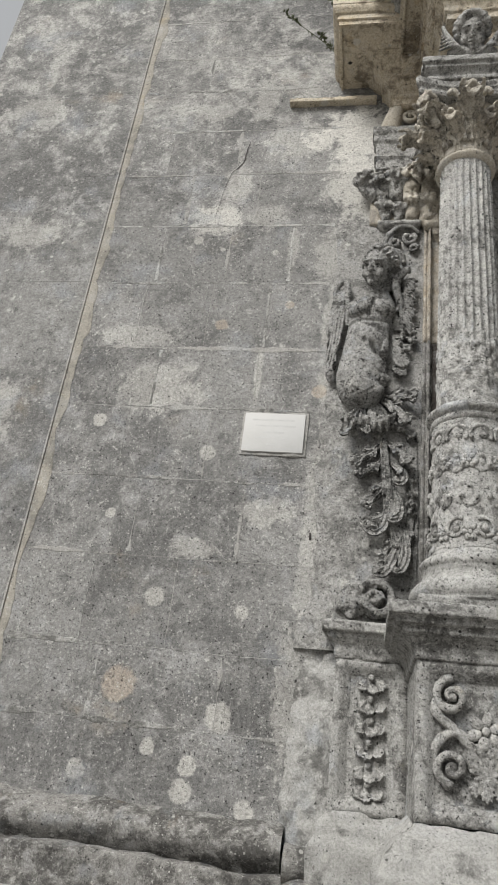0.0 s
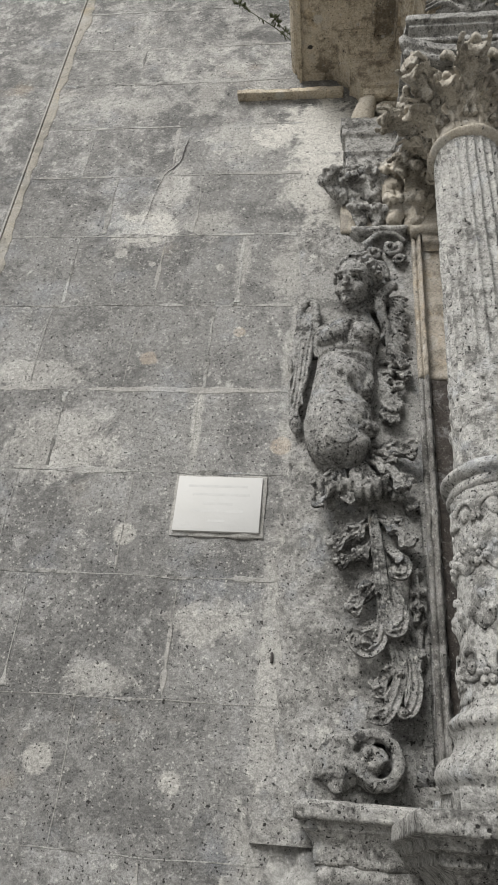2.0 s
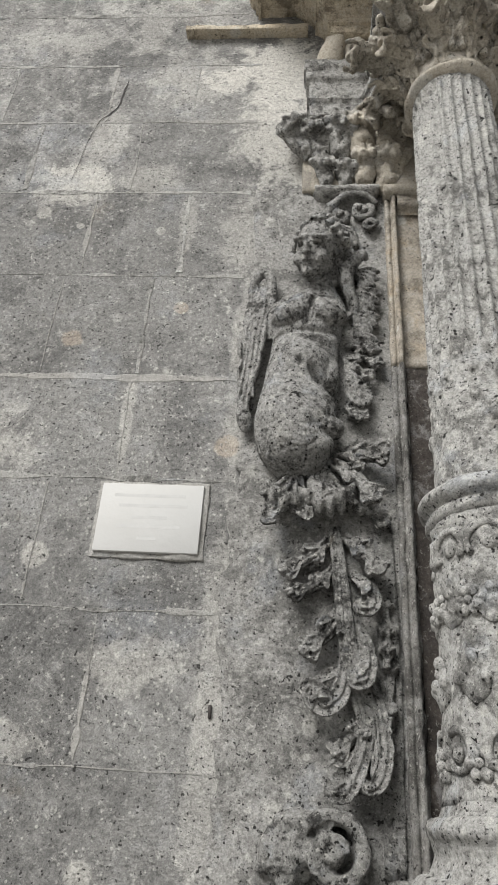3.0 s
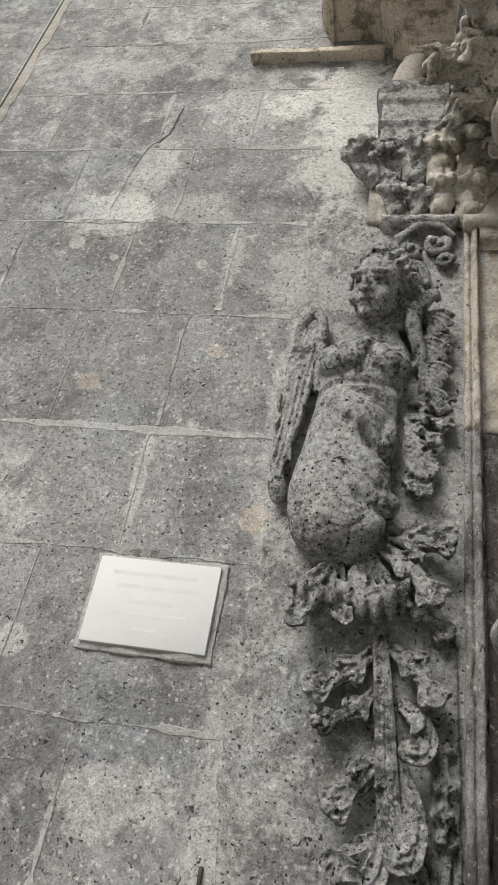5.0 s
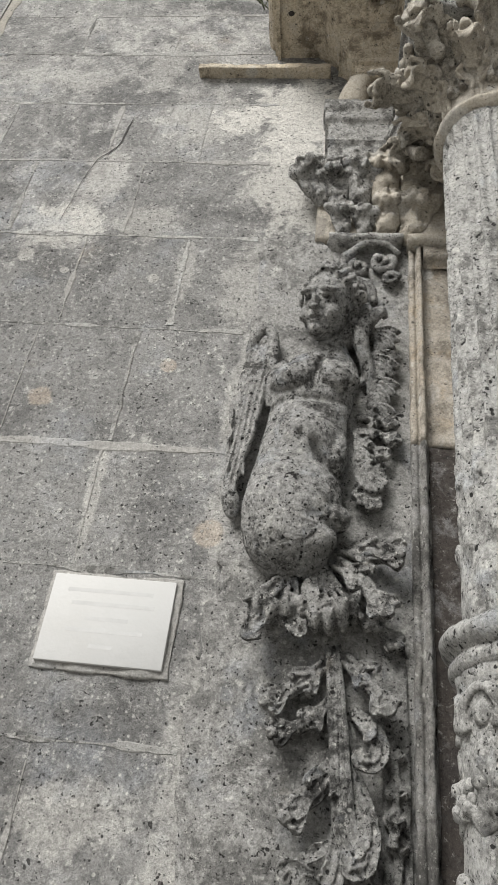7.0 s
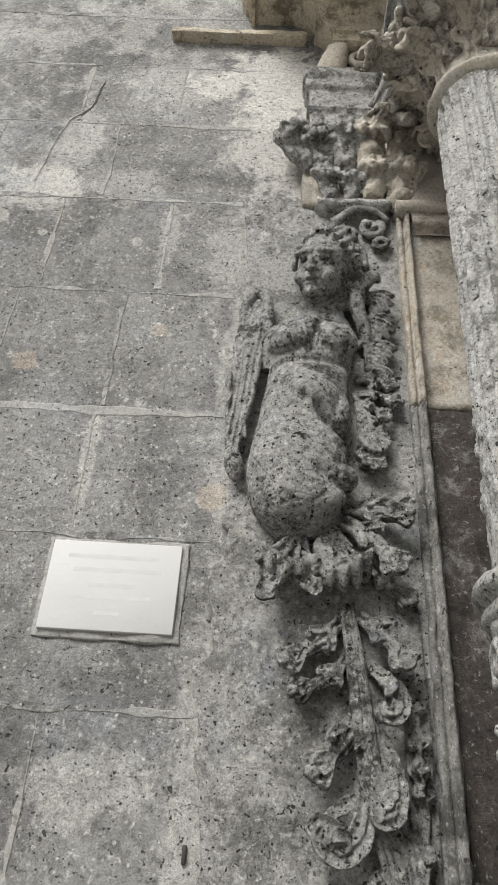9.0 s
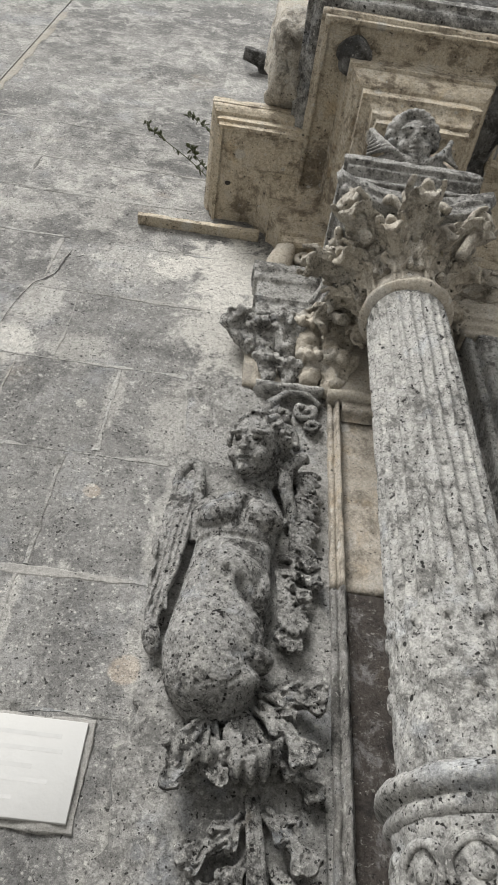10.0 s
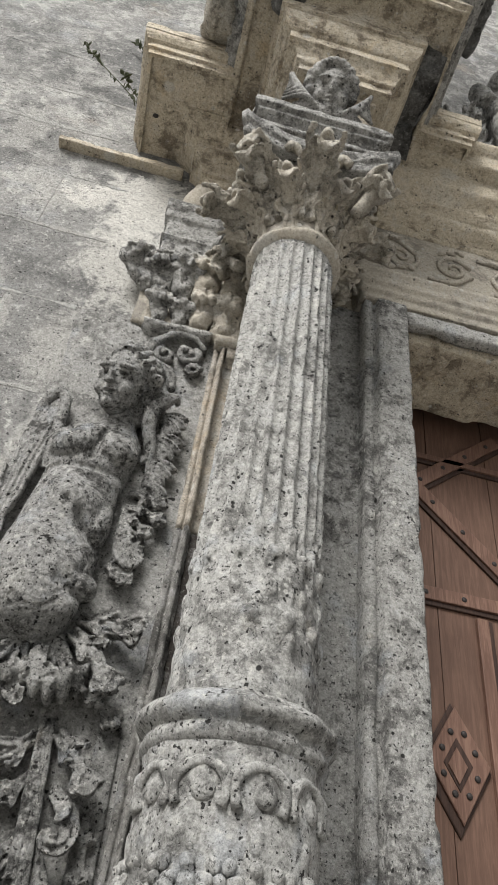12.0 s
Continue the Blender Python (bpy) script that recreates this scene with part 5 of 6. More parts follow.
# raised wing: curling edge, rows of short feathers falling from it
tube(b, [(0.262, Y - 0.03, 4.34, 0.014), (0.238, Y - 0.06, 4.44, 0.022), (0.215, Y - 0.085, 4.52, 0.028), (0.222, Y - 0.090, 4.59, 0.030), (0.255, Y - 0.085, 4.645, 0.027), (0.285, Y - 0.07, 4.685, 0.018), (0.300, Y - 0.055, 4.665, 0.010)], 10, 5)
for row, (zc, xc, n, ln) in enumerate(((4.60, 0.262, 5, 0.10), (4.50, 0.255, 6, 0.115), (4.39, 0.258, 5, 0.105), (4.29, 0.262, 4, 0.085))):
    for k in range(n):
        a = radians(-4 + 21 * k + 6 * row)
        ox, oz = ln * math.cos(a) * 0.95, -ln * math.sin(a) - 0.01
        y0 = Y - 0.075 + 0.008 * row + 0.005 * k
        blade(b, [(xc - 0.012, y0 + 0.012, zc - 0.006 * k, 0.009), (xc + 0.45 * ox, y0 - 0.004, zc + 0.5 * oz + 0.008, 0.012), (xc + 0.85 * ox, y0 + 0.002, zc + 0.92 * oz, 0.012), (xc + ox, y0 + 0.014, zc + 1.05 * oz, 0.004)], -0.5, 0.026, 4, 6, 0.5)
b = fuse(b, 0.0038, 0)
for line, deep, wide in (((( 0.200, 3.965), (0.150, 3.985), (0.105, 4.020), (0.080, 4.065)), 0.034, 0.016), (((-0.095, 4.235), (0.0, 4.255), (0.09, 4.250), (0.19, 4.262)), 0.016, 0.016),
                         (((0.066, 4.30), (0.070, 4.36), (0.080, 4.42)), 0.022, 0.014), (((0.19, 3.80), (0.135, 3.795), (0.085, 3.815)), 0.010, 0.018), (((0.04, 4.08), (0.035, 4.095)), 0.020, 0.012)):
    path = [Vector((p[0], p[1])) for p in smooth_path(line, 8)]
    for v in b.verts:
        if v.co.y < Y - 0.06 and abs(v.co.x) < 0.22:
            near = min((Vector((v.co.x, v.co.z)) - p).length for p in path)
            if near < 3 * wide:
                v.co.y += deep * math.exp(-(near / wide) ** 2)
# head, turned to one side and bowed
HEAD = Matrix.Translation((0.098, Y - 0.115, 4.660)) @ Euler((radians(26), radians(13), radians(-24))).to_matrix().to_4x4() @ Matrix.Scale(1.16, 4)
h = bmesh.new()
face_head(h, HEAD, 0)
locks = bmesh.new()
for k in range(13):
    th = radians(-84 + 14 * k)
    row = []
    for i in range(8):
        ps = radians(48 + 15 * i)
        wave = 0.10 * math.sin(1.9 * i + 1.3 * k)
        r = 0.100 + 0.006 * math.sin(2.4 * i + k)
        row.append((r * math.sin(th + wave), 0.016 - r * math.cos(th + wave) * math.cos(ps), 0.022 + r * max(0.35, math.cos(th)) * math.sin(ps) * 1.08 - 0.03 * abs(math.sin(th)), 0.0135 if 0 < i < 7 else 0.009))
    tube(locks, row, 7, 3)
join(h, locks, HEAD)
h = fuse(h, 0.0034, 1)
hollow(h, HEAD)
join(b, h)
erode(b, 0.0022, 24, 4, 0.0035, 60)
tagged(part("winged_figure", b, CARVED), "weathered winged half-figure carved in dark stone", "relief figure")

foliage = thing("foliage_relief", "blackened carved acanthus foliage with curled tips below the figure", "relief carving")


# curls above the head
b = bmesh.new()
tube(b, [(0.13, Y - 0.01, 4.90, 0.016), (0.15, Y - 0.03, 5.0, 0.02), (0.22, Y - 0.04, 5.075, 0.018), (0.30, Y - 0.04, 5.07, 0.016), (0.355, Y - 0.03, 5.03, 0.012)])
spiral(b, 0.20, Y - 0.02, 4.95, 0.045, 1.3, 0.018, 1, 2.0)
spiral(b, 0.285, Y - 0.02, 4.985, 0.05, 1.4, 0.018, -1, 1.0)
spiral(b, 0.325, Y - 0.02, 4.90, 0.035, 1.3, 0.015, 1, 0.5)
tube(b, [(0.17, Y - 0.03, 4.90, 0.016), (0.24, Y - 0.04, 4.84, 0.02), (0.26, Y - 0.03, 4.76, 0.016)])
erode(b, 0.007, 17, 2, 0.006, 25)
part("curl_spray", b, LEAFY, foliage)
# curling stems beside the trunk
def sprout(name, label, seed, build):
    """One carved piece of the foliage, fused and weathered."""
    bm = bmesh.new()
    build(bm)
    bm = fuse(bm, 0.0036, 0)
    erode(bm, 0.0028, 30, seed, 0.005, 46)
    part(name, bm, LEAFY, foliage, label)


def stem_curl(bm):
    for k in range(4):
        q = 0.012 * k
        tube(bm, [(0.205 + q, Y - 0.02, 4.19 - q, 0.008), (0.215 + q * 0.8, Y - 0.045, 4.09, 0.010), (0.222 + q, Y - 0.05, 3.995 + q, 0.010), (0.262 + q * 0.4, Y - 0.05, 3.950 + q * 1.2, 0.010), (0.305 - q * 0.6, Y - 0.045, 3.985 + q * 0.5, 0.009), (0.300 - q, Y - 0.05, 4.035, 0.007)], 7, 5)
    spiral(bm, 0.258, Y - 0.035, 4.055, 0.034, 1.3, 0.010, -1, 2.2)
    for k in range(4):
        a = radians(200 + 32 * k)
        blade(bm, [(0.262, Y - 0.02, 3.97, 0.010), (0.262 + 0.035 * math.cos(a), Y - 0.045, 3.965 + 0.04 * math.sin(a), 0.016), (0.262 + 0.055 * math.cos(a), Y - 0.05, 3.955 + 0.065 * math.sin(a), 0.010)], 0.4, 0.024)


def tuft_leaves(bm):
    for x, z, ex, ez in ((0.215, 4.25, 0.315, 4.215), (0.21, 4.19, 0.325, 4.150), (0.21, 4.15, 0.290, 4.095)):
        acanthus_spray(bm, [(x, z, 0.01), (0.5 * (x + ex), 0.5 * (z + ez) + 0.012, 0.04), (ex, ez, 0.045)], 0.062, 2, hook=0.018)


sprout("stem_curl", "", 6, stem_curl)
sprout("tuft", "", 8, tuft_leaves)
# collar of broad leaves with rolled lips
def rolled_leaf(bm, x, z, turn, length, width, ribs, rise, roll):
    curled(bm, place(x, Y - 0.02, z, turn), length, width, ribs, rise, roll, 0.018, 48, 34)
    for k in range(ribs):
        a = radians(turn) + (k / max(1, ribs - 1) - 0.5) * 0.9
        tube(bm, [(x, Y - 0.03, z, 0.010), (x + 0.45 * length * math.sin(a), Y - 0.05, z + 0.45 * length * math.cos(a), 0.010), (x + 0.72 * length * math.sin(a), Y - 0.085, z + 0.72 * length * math.cos(a), 0.008)], 7, 4)


def collar_centre(bm):
    rolled_leaf(bm, 0.125, 3.715, 172, 0.300, 0.190, 5, 0.20, 3.4)
    blade(bm, [(0.105, Y - 0.05, 3.66, 0.012), (0.098, Y - 0.085, 3.60, 0.026), (0.122, Y - 0.110, 3.555, 0.022), (0.142, Y - 0.125, 3.585, 0.008)], 0.5, 0.016)


def collar_side(bm):
    rolled_leaf(bm, 0.045, 3.700, 196, 0.265, 0.165, 4, 0.18, 3.2)
    blade(bm, [(0.01, Y - 0.03, 3.64, 0.012), (-0.03, Y - 0.06, 3.585, 0.024), (-0.055, Y - 0.07, 3.535, 0.018), (-0.035, Y - 0.09, 3.515, 0.006)], 0.5, 0.016)
    blade(bm, [(0.0, Y - 0.05, 3.55, 0.014), (-0.04, Y - 0.085, 3.50, 0.024), (-0.065, Y - 0.095, 3.462, 0.018), (-0.03, Y - 0.11, 3.455, 0.006)], 0.5, 0.016)
    blade(bm, [(0.04, Y - 0.05, 3.57, 0.014), (0.055, Y - 0.085, 3.51, 0.024), (0.082, Y - 0.095, 3.480, 0.018), (0.088, Y - 0.11, 3.51, 0.006)], 0.5, 0.016)


sprout("rolled_leaf", "broad leaf with a rolled lip", 1, collar_side)
sprout("rolled_leaf", "broad leaf with a rolled lip", 2, collar_centre)
# leaves that spring to the sides: outline points (x, z, out), width, pairs of teeth
SPRAYS = (
    (((0.17, 3.765, 0.03), (0.25, 3.745, 0.06), (0.315, 3.735, 0.075)), 0.105, 2), (((0.165, 3.715, 0.04), (0.235, 3.655, 0.07), (0.292, 3.575, 0.085)), 0.110, 2),
    (((0.22, 3.60, 0.02), (0.28, 3.545, 0.03), (0.325, 3.500, 0.035)), 0.075, 2), (((0.155, 3.425, 0.03), (0.095, 3.360, 0.05), (0.025, 3.312, 0.055)), 0.095, 2),
    (((0.170, 3.325, 0.03), (0.115, 3.265, 0.05), (0.050, 3.235, 0.05)), 0.080, 2), (((0.200, 3.440, 0.03), (0.255, 3.390, 0.06), (0.300, 3.325, 0.07)), 0.095, 2),
    (((0.192, 3.210, 0.035), (0.155, 3.115, 0.055), (0.098, 3.058, 0.06)), 0.100, 2), (((0.325, 3.29, 0.01), (0.338, 3.16, 0.025), (0.335, 3.04, 0.03)), 0.055, 3),
    (((0.338, 3.09, 0.01), (0.345, 2.97, 0.025), (0.335, 2.87, 0.03)), 0.055, 2), (((0.275, 2.900, 0.03), (0.235, 2.815, 0.045), (0.195, 2.775, 0.045)), 0.080, 2))
for k, (line, wide, pairs) in enumerate(SPRAYS):
    sprout("leaf", "", 30 + k, lambda bm: acanthus_spray(bm, line, wide, pairs))


def hooked(bm, line, inner=()):
    """A long hollow leaf whose end curls back on itself; points (x, z, out, half width)."""
    blade(bm, [(x, Y - o, z, w) for x, z, o, w in line], 0.55, 0.024, 7, 10)
    tube(bm, [(x, Y - o - 0.004, z, 0.0065) for x, z, o, w in line[:-1]], 7, 5)
    for row in inner:
        blade(bm, [(x, Y - o, z, w) for x, z, o, w in row], 0.45, 0.014, 5)


HOOKS = (
    (((0.225, 3.31, 0.03, 0.012), (0.262, 3.27, 0.05, 0.022), (0.296, 3.225, 0.065, 0.024), (0.280, 3.178, 0.08, 0.024), (0.245, 3.180, 0.09, 0.018), (0.243, 3.212, 0.095, 0.008)),
     (((0.25, 3.29, 0.04, 0.010), (0.27, 3.255, 0.07, 0.018), (0.262, 3.225, 0.085, 0.006)),)),
    (((0.222, 3.19, 0.03, 0.012), (0.252, 3.11, 0.05, 0.022), (0.274, 3.03, 0.065, 0.026), (0.262, 2.962, 0.085, 0.026), (0.226, 2.950, 0.10, 0.020), (0.218, 2.985, 0.105, 0.010)),
     (((0.235, 3.08, 0.04, 0.008), (0.240, 3.03, 0.06, 0.014), (0.236, 2.985, 0.08, 0.006)), ((0.250, 3.06, 0.055, 0.008), (0.262, 3.01, 0.08, 0.014), (0.248, 2.975, 0.10, 0.006)))),
    (((0.205, 3.08, 0.035, 0.014), (0.206, 2.99, 0.055, 0.024), (0.185, 2.915, 0.070, 0.030), (0.140, 2.880, 0.085, 0.032), (0.098, 2.900, 0.095, 0.024), (0.102, 2.935, 0.10, 0.010)),
     (((0.185, 3.00, 0.04, 0.010), (0.148, 2.975, 0.06, 0.018), (0.112, 2.955, 0.07, 0.008)), ((0.150, 2.93, 0.06, 0.010), (0.092, 2.938, 0.08, 0.022), (0.066, 2.915, 0.085, 0.008)), ((0.165, 2.91, 0.08, 0.010), (0.135, 2.915, 0.105, 0.018), (0.118, 2.90, 0.11, 0.006)))),
    (((0.285, 2.96, 0.03, 0.012), (0.312, 2.86, 0.05, 0.020), (0.318, 2.76, 0.065, 0.024), (0.296, 2.685, 0.08, 0.024), (0.262, 2.665, 0.09, 0.016), (0.252, 2.69, 0.095, 0.008)),
     (((0.300, 2.80, 0.05, 0.010), (0.292, 2.74, 0.07, 0.016), (0.275, 2.70, 0.085, 0.006)),)),
    (((0.275, 2.90, 0.03, 0.014), (0.262, 2.80, 0.05, 0.024), (0.238, 2.72, 0.065, 0.028), (0.200, 2.655, 0.085, 0.028), (0.160, 2.650, 0.09, 0.020), (0.150, 2.685, 0.095, 0.008)),
     (((0.235, 2.76, 0.045, 0.010), (0.195, 2.735, 0.06, 0.018), (0.160, 2.725, 0.065, 0.006)), ((0.225, 2.70, 0.07, 0.010), (0.190, 2.69, 0.09, 0.016), (0.168, 2.70, 0.095, 0.006)))))
for k, (line, inner) in enumerate(HOOKS):
    sprout("hooked_leaf", "hollow leaf with a hooked end", 50 + k, lambda bm: hooked(bm, line, inner))
# ribbed stalk
for k, dx in enumerate((-0.028, -0.011, 0.008, 0.026)):
    b = bmesh.new()
    tube(b, [(0.170 + dx * 0.5, Y - 0.03, 3.47, 0.008), (0.192 + dx * 0.65, Y - 0.055, 3.27, 0.0085), (0.208 + dx * 0.7, Y - 0.062, 3.10, 0.010), (0.238 + dx * 0.9, Y - 0.055, 2.96, 0.010), (0.276 + dx, Y - 0.045, 2.84, 0.010), (0.268 + dx * 1.2, Y - 0.045, 2.72, 0.007)], 8, 6)
    erode(b, 0.003, 24, k)
    part("stalk", b, LEAFY, foliage)
# raised strip behind the outer leaves
b = bmesh.new()
blade(b, [(0.335, Y - 0.008, 3.50, 0.03), (0.340, Y - 0.014, 3.25, 0.034), (0.345, Y - 0.014, 2.9, 0.034), (0.342, Y - 0.010, 2.45, 0.03)], 0.1, 0.03, 12)
erode(b, 0.005, 14, 3, 0.005, 24)
part("back_strip", b, LEAFY, foliage)
# scroll at the foot
b = bmesh.new()
n = 40
rows = []
for i in range(n + 1):
    t = i / n
    a = math.pi * 0.75 - 2 * math.pi * 1.35 * t
    r = 0.098 * (1 - 0.72 * t)
    c = Vector((0.172 + r * math.cos(a), 0, 2.50 + r * math.sin(a)))
    d = Vector((math.cos(a), 0, math.sin(a)))
    y0, y1, w = Y + 0.01, Y - 0.10 - 0.02 * t, 0.022 - 0.006 * t
    rows.append([b.verts.new(p) for p in (c - d * w + Vector((0, y0, 0)), c + d * w + Vector((0, y0, 0)), c + d * w + Vector((0, y1 + 0.01, 0)), c + d * w * 0.5 + Vector((0, y1, 0)), c - d * w * 0.5 + Vector((0, y1, 0)), c - d * w + Vector((0, y1 + 0.01, 0)))])
grid_faces(b, rows, close_u=True, cap=True)
blob(b, (0.172, Y - 0.07, 2.50), (0.032, 0.05, 0.032), seg=14)
blob(b, (0.172, Y - 0.005, 2.50), (0.085, 0.04, 0.085), seg=18)
blob(b, (0.05, Y - 0.02, 2.50), (0.09, 0.05, 0.085), (0, 20, 0), 18)
tube(b, [(0.105, Y - 0.03, 2.56, 0.04), (0.05, Y - 0.03, 2.58, 0.035), (0.0, Y - 0.02, 2.53, 0.03), (-0.03, Y - 0.01, 2.44, 0.02)], 10, 5)
tube(b, [(0.09, Y - 0.04, 2.50, 0.04), (0.05, Y - 0.04, 2.47, 0.04), (0.05, Y - 0.03, 2.41, 0.03)], 10, 5)
bmesh.ops.recalc_face_normals(b, faces=b.faces)
b = fuse(b, 0.007, 1)
erode(b, 0.006, 14, 3, 0.008, 22)
part("scroll", b, LEAFY, foliage, "thick snail-like scroll")

# ---- console capital above the figure ----
console = thing("console", "eroded leafy capital with moulded block above the carved figure", "capital")
b = bmesh.new()
moulding(b, 0.04, 0.46, 3.82, 3.95, dense([(0.0, 5.60), (0.0, 5.70), (0.012, 5.71), (0.012, 5.72), (0.004, 5.73), (0.004, 5.85), (0.02, 5.87), (0.02, 5.93), (0.03, 5.95), (0.03, 6.0), (0.0, 6.01)], 0.012), 0.02, right=False)
erode(b, 0.005, 11, 2, 0.008, 15)
part("moulded_block", b, GREY, console)
b = bmesh.new()
moulding(b, 0.02, 0.42, 3.86, 3.95, dense([(0.0, 5.12), (0.0, 5.60)], 0.03), 0.03, right=False)
erode(b, 0.008, 9, 4)
part("core", b, TAN, console)
b = bmesh.new()
moulding(b, 0.10, 0.34, 3.84, 3.93, dense([(-0.01, 5.065)] + bow(0.0, 5.07, 0.0, 5.135, 0.025) + [(0.0, 5.14)], 0.012), 0.02)
erode(b, 0.008, 10, 5, 0.01, 14)
part("astragal", b, GREY, console, "worn rounded lower moulding")
rs = random.Random(8)
for k, (x, z, s, lean, mat) in enumerate(((0.12, 5.20, 0.75, -10, GREY), (0.21, 5.19, 0.7, 0, GREY), (0.00, 5.42, 1.05, -30, GREY), (0.09, 5.40, 1.0, -14, GREY), (0.19, 5.43, 1.1, 0, GREY),
                                        (0.31, 5.22, 1.0, 6, TAN), (0.29, 5.44, 1.15, 4, TAN), (0.41, 5.20, 1.1, 8, TAN), (0.43, 5.42, 1.2, 10, TAN))):
    b = bmesh.new()
    m = Matrix.Translation((x, 3.85, z)) @ Euler((0, radians(lean), 0)).to_matrix().to_4x4() @ Matrix.Scale(s, 4)
    tmp = bmesh.new()
    for u in (-1.0, -0.4, 0.3, 1.0):
        h0 = rs.uniform(0.9, 1.15)
        tube(tmp, [(0.018 * u, 0.0, -0.10, 0.016), (0.034 * u, -0.022, -0.03, 0.020), (0.048 * u, -0.055 + 0.014 * abs(u), 0.04 * h0, 0.021), (0.056 * u, -0.088 + 0.03 * abs(u), 0.085 * h0, 0.022), (0.058 * u, -0.115 + 0.04 * abs(u), 0.07 * h0, 0.019)], 8, 4)
        blob(tmp, (0.06 * u, -0.095 + 0.035 * abs(u), 0.055 + rs.uniform(-0.02, 0.02)), (0.024, 0.028, 0.030), (0, rs.uniform(-40, 40), 0), 9)
    blob(tmp, (0, -0.02, 0.02), (0.055, 0.04, 0.11), seg=14)
    join(b, tmp, m)
    b = fuse(b, 0.0065, 1)
    erode(b, 0.012, 13, k * 1.3, 0.012, 22)
    part("eroded_leaf", b, mat, console)
b = bmesh.new()
tube(b, [(0.13, 3.86, 6.0, 0.07), (0.15, 3.83, 6.12, 0.065), (0.19, 3.84, 6.24, 0.04)], 12, 4)
spiral(b, 0.28, 3.84, 6.13, 0.07, 1.4, 0.022, 1, 0.5)
erode(b, 0.01, 10, 3, 0.01, 16)
part("broken_scroll", b, TAN, console, "pale broken scroll stump")

# ---- broken pediment and crest above the cornice ----
pediment = thing("broken_pediment", "sooty broken scroll pediment standing on the cornice", "pediment")
b = bmesh.new()
tmp = bmesh.new()
bmesh.ops.create_uvsphere(tmp, u_segments=40, v_segments=32, radius=1.0)
for v in tmp.verts:
    v.co = Vector([math.copysign(abs(c) ** 0.55, c) for c in v.co])
join(b, tmp, Matrix.Translation((0.06, 3.13, 7.13)) @ Matrix.Diagonal((0.115, 0.24, 0.44, 1)))
erode(b, 0.025, 7, 3, 0.05, 9)
erode(b, 0.008, 20, 6, 0.012, 28)
part("broken_end", b, STAINED, pediment, "broken rounded end, yellow with lichen")
b = bmesh.new()
box(b, 0.12, 1.22, 2.76, 3.6, 6.79, 6.88, 0.02, 0.04)
erode(b, 0.014, 6, 5, 0.025, 9)
part("top_course", b, BLACK, pediment)
b = bmesh.new()
tube(b, [(0.34, 2.95, 6.50, 0.08), (0.36, 2.93, 6.85, 0.09), (0.43, 2.93, 7.35, 0.10), (0.58, 2.93, 7.75, 0.11), (0.80, 2.93, 7.6, 0.11), (0.90, 2.92, 7.25, 0.10)], 12, 6)
spiral(b, 0.64, 2.86, 7.0, 0.16, 1.5, 0.055, -1, 0.6, 0.05)
spiral(b, 0.28, 2.88, 6.68, 0.10, 1.4, 0.035, 1, 0.6, 0.04)
b = fuse(b, 0.014, 1)
erode(b, 0.016, 8, 2, 0.02, 12)
part("volute", b, BLACK, pediment, "black weathered volute")
b = bmesh.new()
moulding(b, 0.80, 1.14, 2.98, 3.5, dense([(0.0, 6.47), (0.0, 7.0), (0.05, 7.05), (0.05, 7.3), (0.10, 7.35), (0.12, 7.6), (0.12, 7.9), (0.0, 7.95)], 0.05), 0.06)
erode(b, 0.02, 6, 4, 0.03, 9)
part("plinth", b, BLACK, pediment, "black moulded plinth under the crest")

crest = thing("crest", "black weathered stone cartouche with scrolls crowning the portal", "crest")
b = bmesh.new()
blob(b, (1.42, 2.98, 9.45), (0.30, 0.16, 0.62), seg=22)
blob(b, (1.42, 2.93, 9.45), (0.22, 0.14, 0.48), seg=20)
b = fuse(b, 0.02, 1)
erode(b, 0.012, 7, 3, 0.012, 12)
part("shield", b, GREY, crest, "rounded grey shield")
b = bmesh.new()
for i in range(9):
    a = math.pi * (0.02 + 0.12 * i)
    blob(b, (1.42 + 0.30 * math.cos(a), 2.93, 9.75 + 0.50 * math.sin(a)), (0.055, 0.10, 0.11), seg=9)
b = fuse(b, 0.02, 0)
erode(b, 0.02, 7, 3, 0.02, 10)
part("shell_rim", b, BLACK, crest, "fluted rim over the shield")
for u, x, z in ((-1, 0.90, 9.15), (1, 1.93, 9.1)):
    b = bmesh.new()
    spiral(b, x, 2.92, z, 0.20, 1.4, 0.10, u, 1.0, 0.05)
    blob(b, (x, 3.0, z - 0.25), (0.20, 0.16, 0.30), (0, 20 * u, 0), 14)
    blob(b, (x - 0.12 * u, 2.96, z - 0.55), (0.24, 0.16, 0.22), seg=14)
    b = fuse(b, 0.02, 1)
    erode(b, 0.025, 7, 3 + u, 0.025, 10)
    part("side_scroll", b, BLACK, crest)
b = bmesh.new()
for k in range(10):
    blob(b, (0.95 + 0.10 * k, 2.94 + 0.04 * math.sin(3 * k), 8.55 + 0.12 * math.sin(2.2 * k)), (0.085, 0.11, 0.12), (0, 37 * k, 0), 10)
for k in range(3):
    spiral(b, 1.05 + 0.33 * k, 2.84, 8.35 + 0.1 * (k % 2), 0.13, 1.4, 0.045, 1 if k % 2 else -1, 0.8, 0.05)
box(b, 1.1, 1.6, 2.98, 3.4, 7.9, 8.7, 0.03)
b = fuse(b, 0.016, 1)
erode(b, 0.02, 10, 3, 0.03, 13)
part("pedestal", b, BLACK, crest)

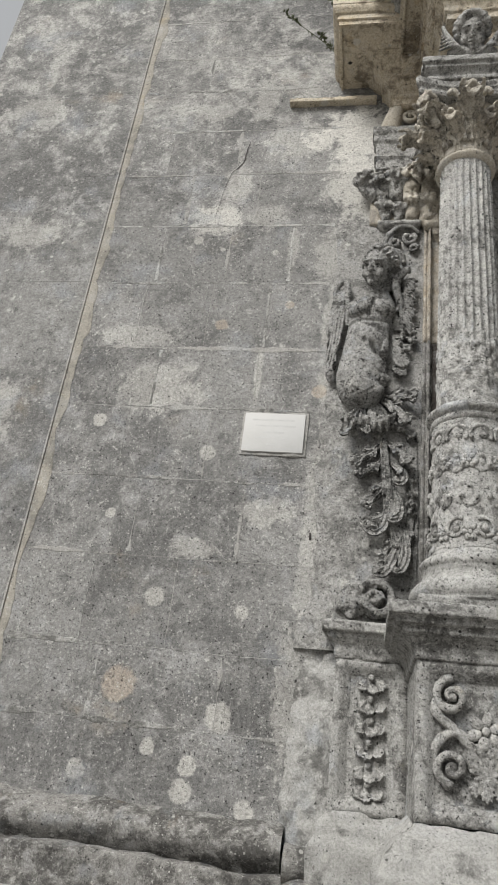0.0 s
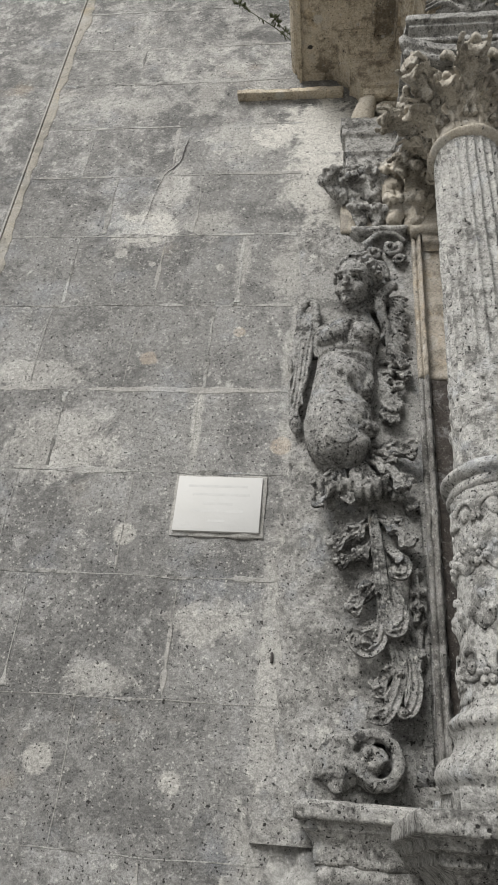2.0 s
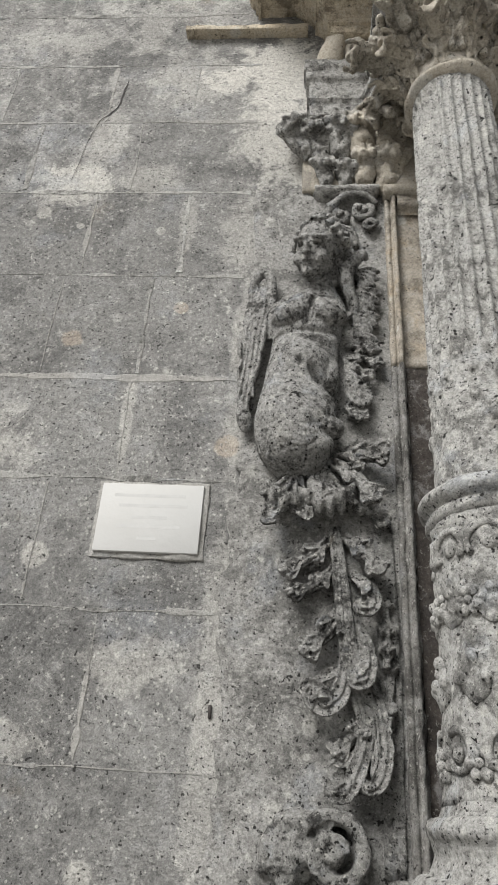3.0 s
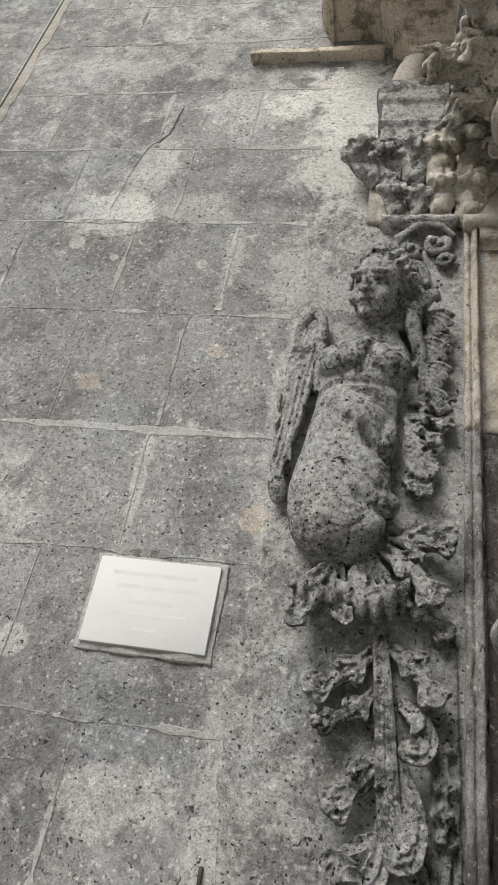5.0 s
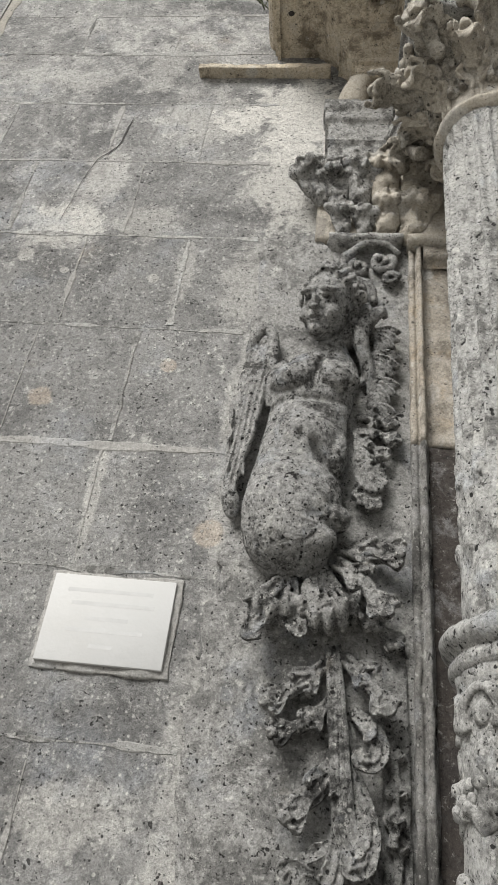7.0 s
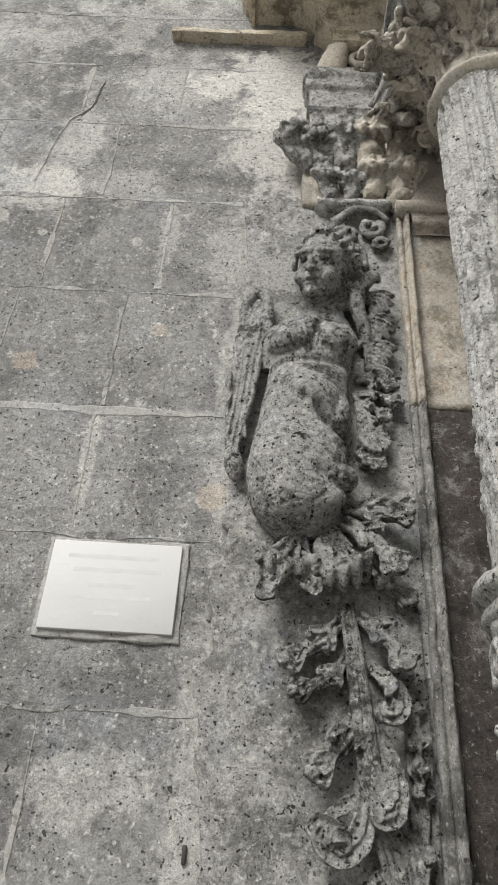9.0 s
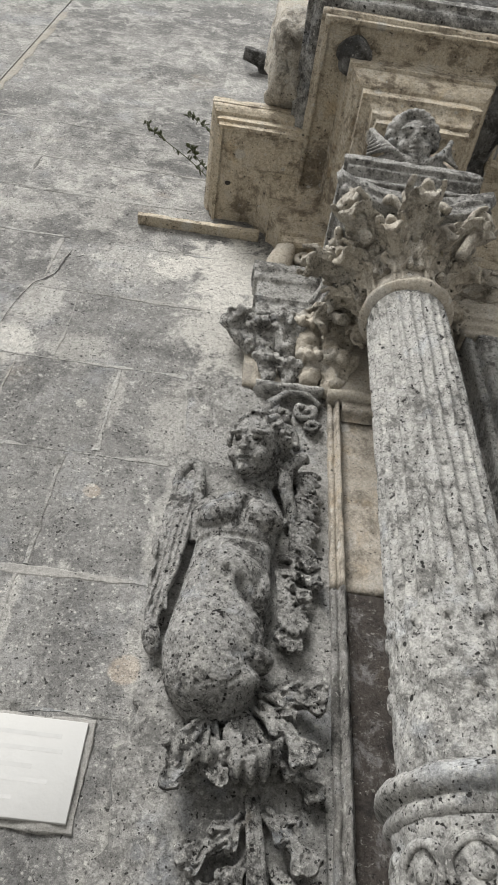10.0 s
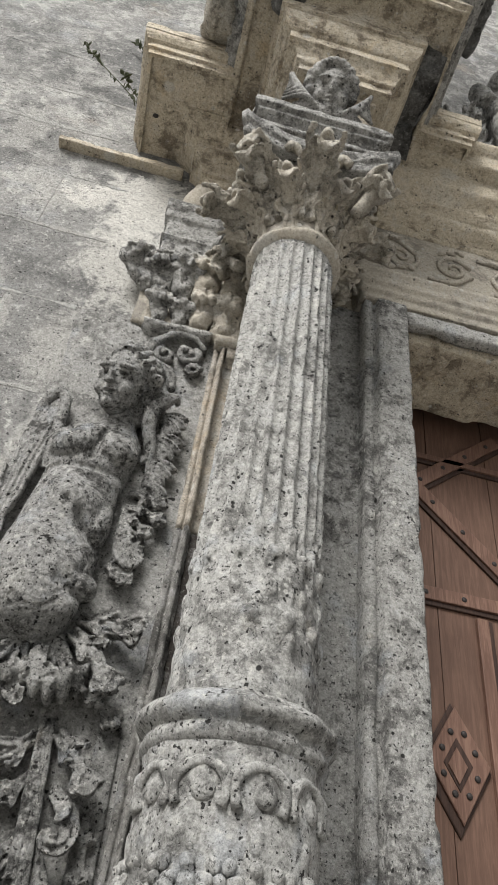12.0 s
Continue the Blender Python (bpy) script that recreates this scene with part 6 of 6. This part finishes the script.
# carved figure standing over the door cornice: a plain shape
b = bmesh.new()
blob(b, (1.93, 3.62, 7.75), (0.17, 0.14, 0.32), (0, 12, 0), 18)
blob(b, (1.98, 3.58, 8.20), (0.12, 0.12, 0.15), seg=16)
blob(b, (1.86, 3.52, 7.45), (0.13, 0.13, 0.22), (0, -20, 0), 14)
tube(b, [(1.80, 3.60, 7.95, 0.07), (1.70, 3.52, 7.75, 0.065), (1.72, 3.46, 7.50, 0.055)], 10, 5)
tube(b, [(1.88, 3.52, 7.40, 0.09), (1.78, 3.46, 7.20, 0.08), (1.80, 3.50, 6.95, 0.06)], 10, 5)
tube(b, [(2.02, 3.52, 7.40, 0.09), (2.05, 3.46, 7.20, 0.08), (2.05, 3.50, 6.85, 0.06)], 10, 5)
box(b, 1.62, 2.4, 3.55, 3.85, 6.76, 6.92, 0.02)
blob(b, (1.93, 3.66, 7.1), (0.22, 0.16, 0.35), seg=12)
b = fuse(b, 0.012, 2)
erode(b, 0.006, 12, 3, 0.006, 20)
tagged(part("seated_figure", b, GREY), "small weathered stone figure above the door cornice", "carving")
tuft = thing("carved_spray", "mossy spray of carved leaves beside the stone figure", "carving")
for k, (x, z, turn) in enumerate(((1.56, 6.95, -35), (1.62, 7.0, 0), (1.58, 7.15, -50), (1.66, 7.2, -10))):
    b = bmesh.new()
    acanthus(b, place(x, 3.62, z, turn, 0), 0.26, 0.17, 0.4, 3, 1.0)
    b = fuse(b, 0.009, 1)
    erode(b, 0.01, 14, k, 0.01, 22)
    part("carved_leaf", b, GREY, tuft)
b = bmesh.new()
box(b, 1.50, 1.75, 3.60, 3.9, 6.76, 7.25, 0.02, 0.04)
erode(b, 0.012, 9, 3)
part("back_slab", b, GREY, tuft)

# ---- small things ----
b = bmesh.new()
tube(b, [(-0.06, 3.95, 9.10, 0.06), (-0.10, 3.84, 9.10, 0.06), (-0.20, 3.80, 9.10, 0.058), (-0.27, 3.79, 9.10, 0.05)], 14, 4)
erode(b, 0.004, 12, 2)
tagged(part("drain_spout", b, BLACK), "short dark stone drain spout in the wall", "spout")
b = bmesh.new()
tube(b, [(-0.31, 3.905, 12.74, 0.008), (-0.15, 3.88, 12.76, 0.008), (0.0, 3.87, 12.62, 0.008), (0.09, 3.90, 12.35, 0.008)], 6, 5)
tagged(part("cable", b, IRON), "thin black cable hanging on the wall", "cable")


def sprig(x0, y0, z0, way, length, seed):
    """A dry wall plant: a thin bent stem with small leaves."""
    rs = random.Random(seed)
    root = thing("wall_plant", "thin dry plant with small dark leaves rooted in the wall", "plant", group="wall plants")
    d = Vector(way).normalized()
    pts = [Vector((x0, y0, z0)) + d * (length * t) + Vector((0.04 * math.sin(5 * t + seed), -0.03 * math.sin(3 * t), -0.10 * t * t)) * length for t in np.linspace(0, 1, 7)]
    bm = bmesh.new()
    tube(bm, [(*p, 0.004 * (1 - 0.6 * i / 6)) for i, p in enumerate(pts)], 5, 3)
    part("stem", bm, GREEN, root)
    for i in range(34):
        t = rs.choice((rs.uniform(0.1, 1.0), rs.uniform(0.75, 1.0)))
        k = min(5, int(t * 6))
        p = pts[k].lerp(pts[k + 1], t * 6 - k)
        bm = bmesh.new()
        ln, wd = rs.uniform(0.02, 0.045), rs.uniform(0.007, 0.014)
        rows = []
        for q, w in ((0, 0.2), (0.35, 1.0), (0.7, 0.8), (1.0, 0.1)):
            rows.append([bm.verts.new((-wd * w, 0, ln * q)), bm.verts.new((0, 0.003, ln * q)), bm.verts.new((wd * w, 0, ln * q)), bm.verts.new((0, -0.003, ln * q))])
        grid_faces(bm, rows, close_u=True, cap=True)
        ob = part("leaf", bm, GREEN, root)
        ob.matrix_basis = Matrix.Translation(p) @ Euler((rs.uniform(-1.8, 1.8), rs.uniform(-1.5, 1.5), rs.uniform(0, 6))).to_matrix().to_4x4()


sprig(-0.28, 3.86, 6.80, (-0.55, -0.10, 0.75), 0.85, 1)
sprig(-0.26, 3.80, 6.78, (-0.30, -0.20, 0.25), 0.28, 2)
sprig(-0.18, 3.60, 6.78, (-0.25, 0.10, 0.95), 0.85, 3)
sprig(-0.12, 3.55, 6.78, (0.0, 0.0, 0.6), 0.30, 4)
sprig(-0.24, 3.75, 6.79, (-0.25, 0.10, 1.0), 1.25, 5)
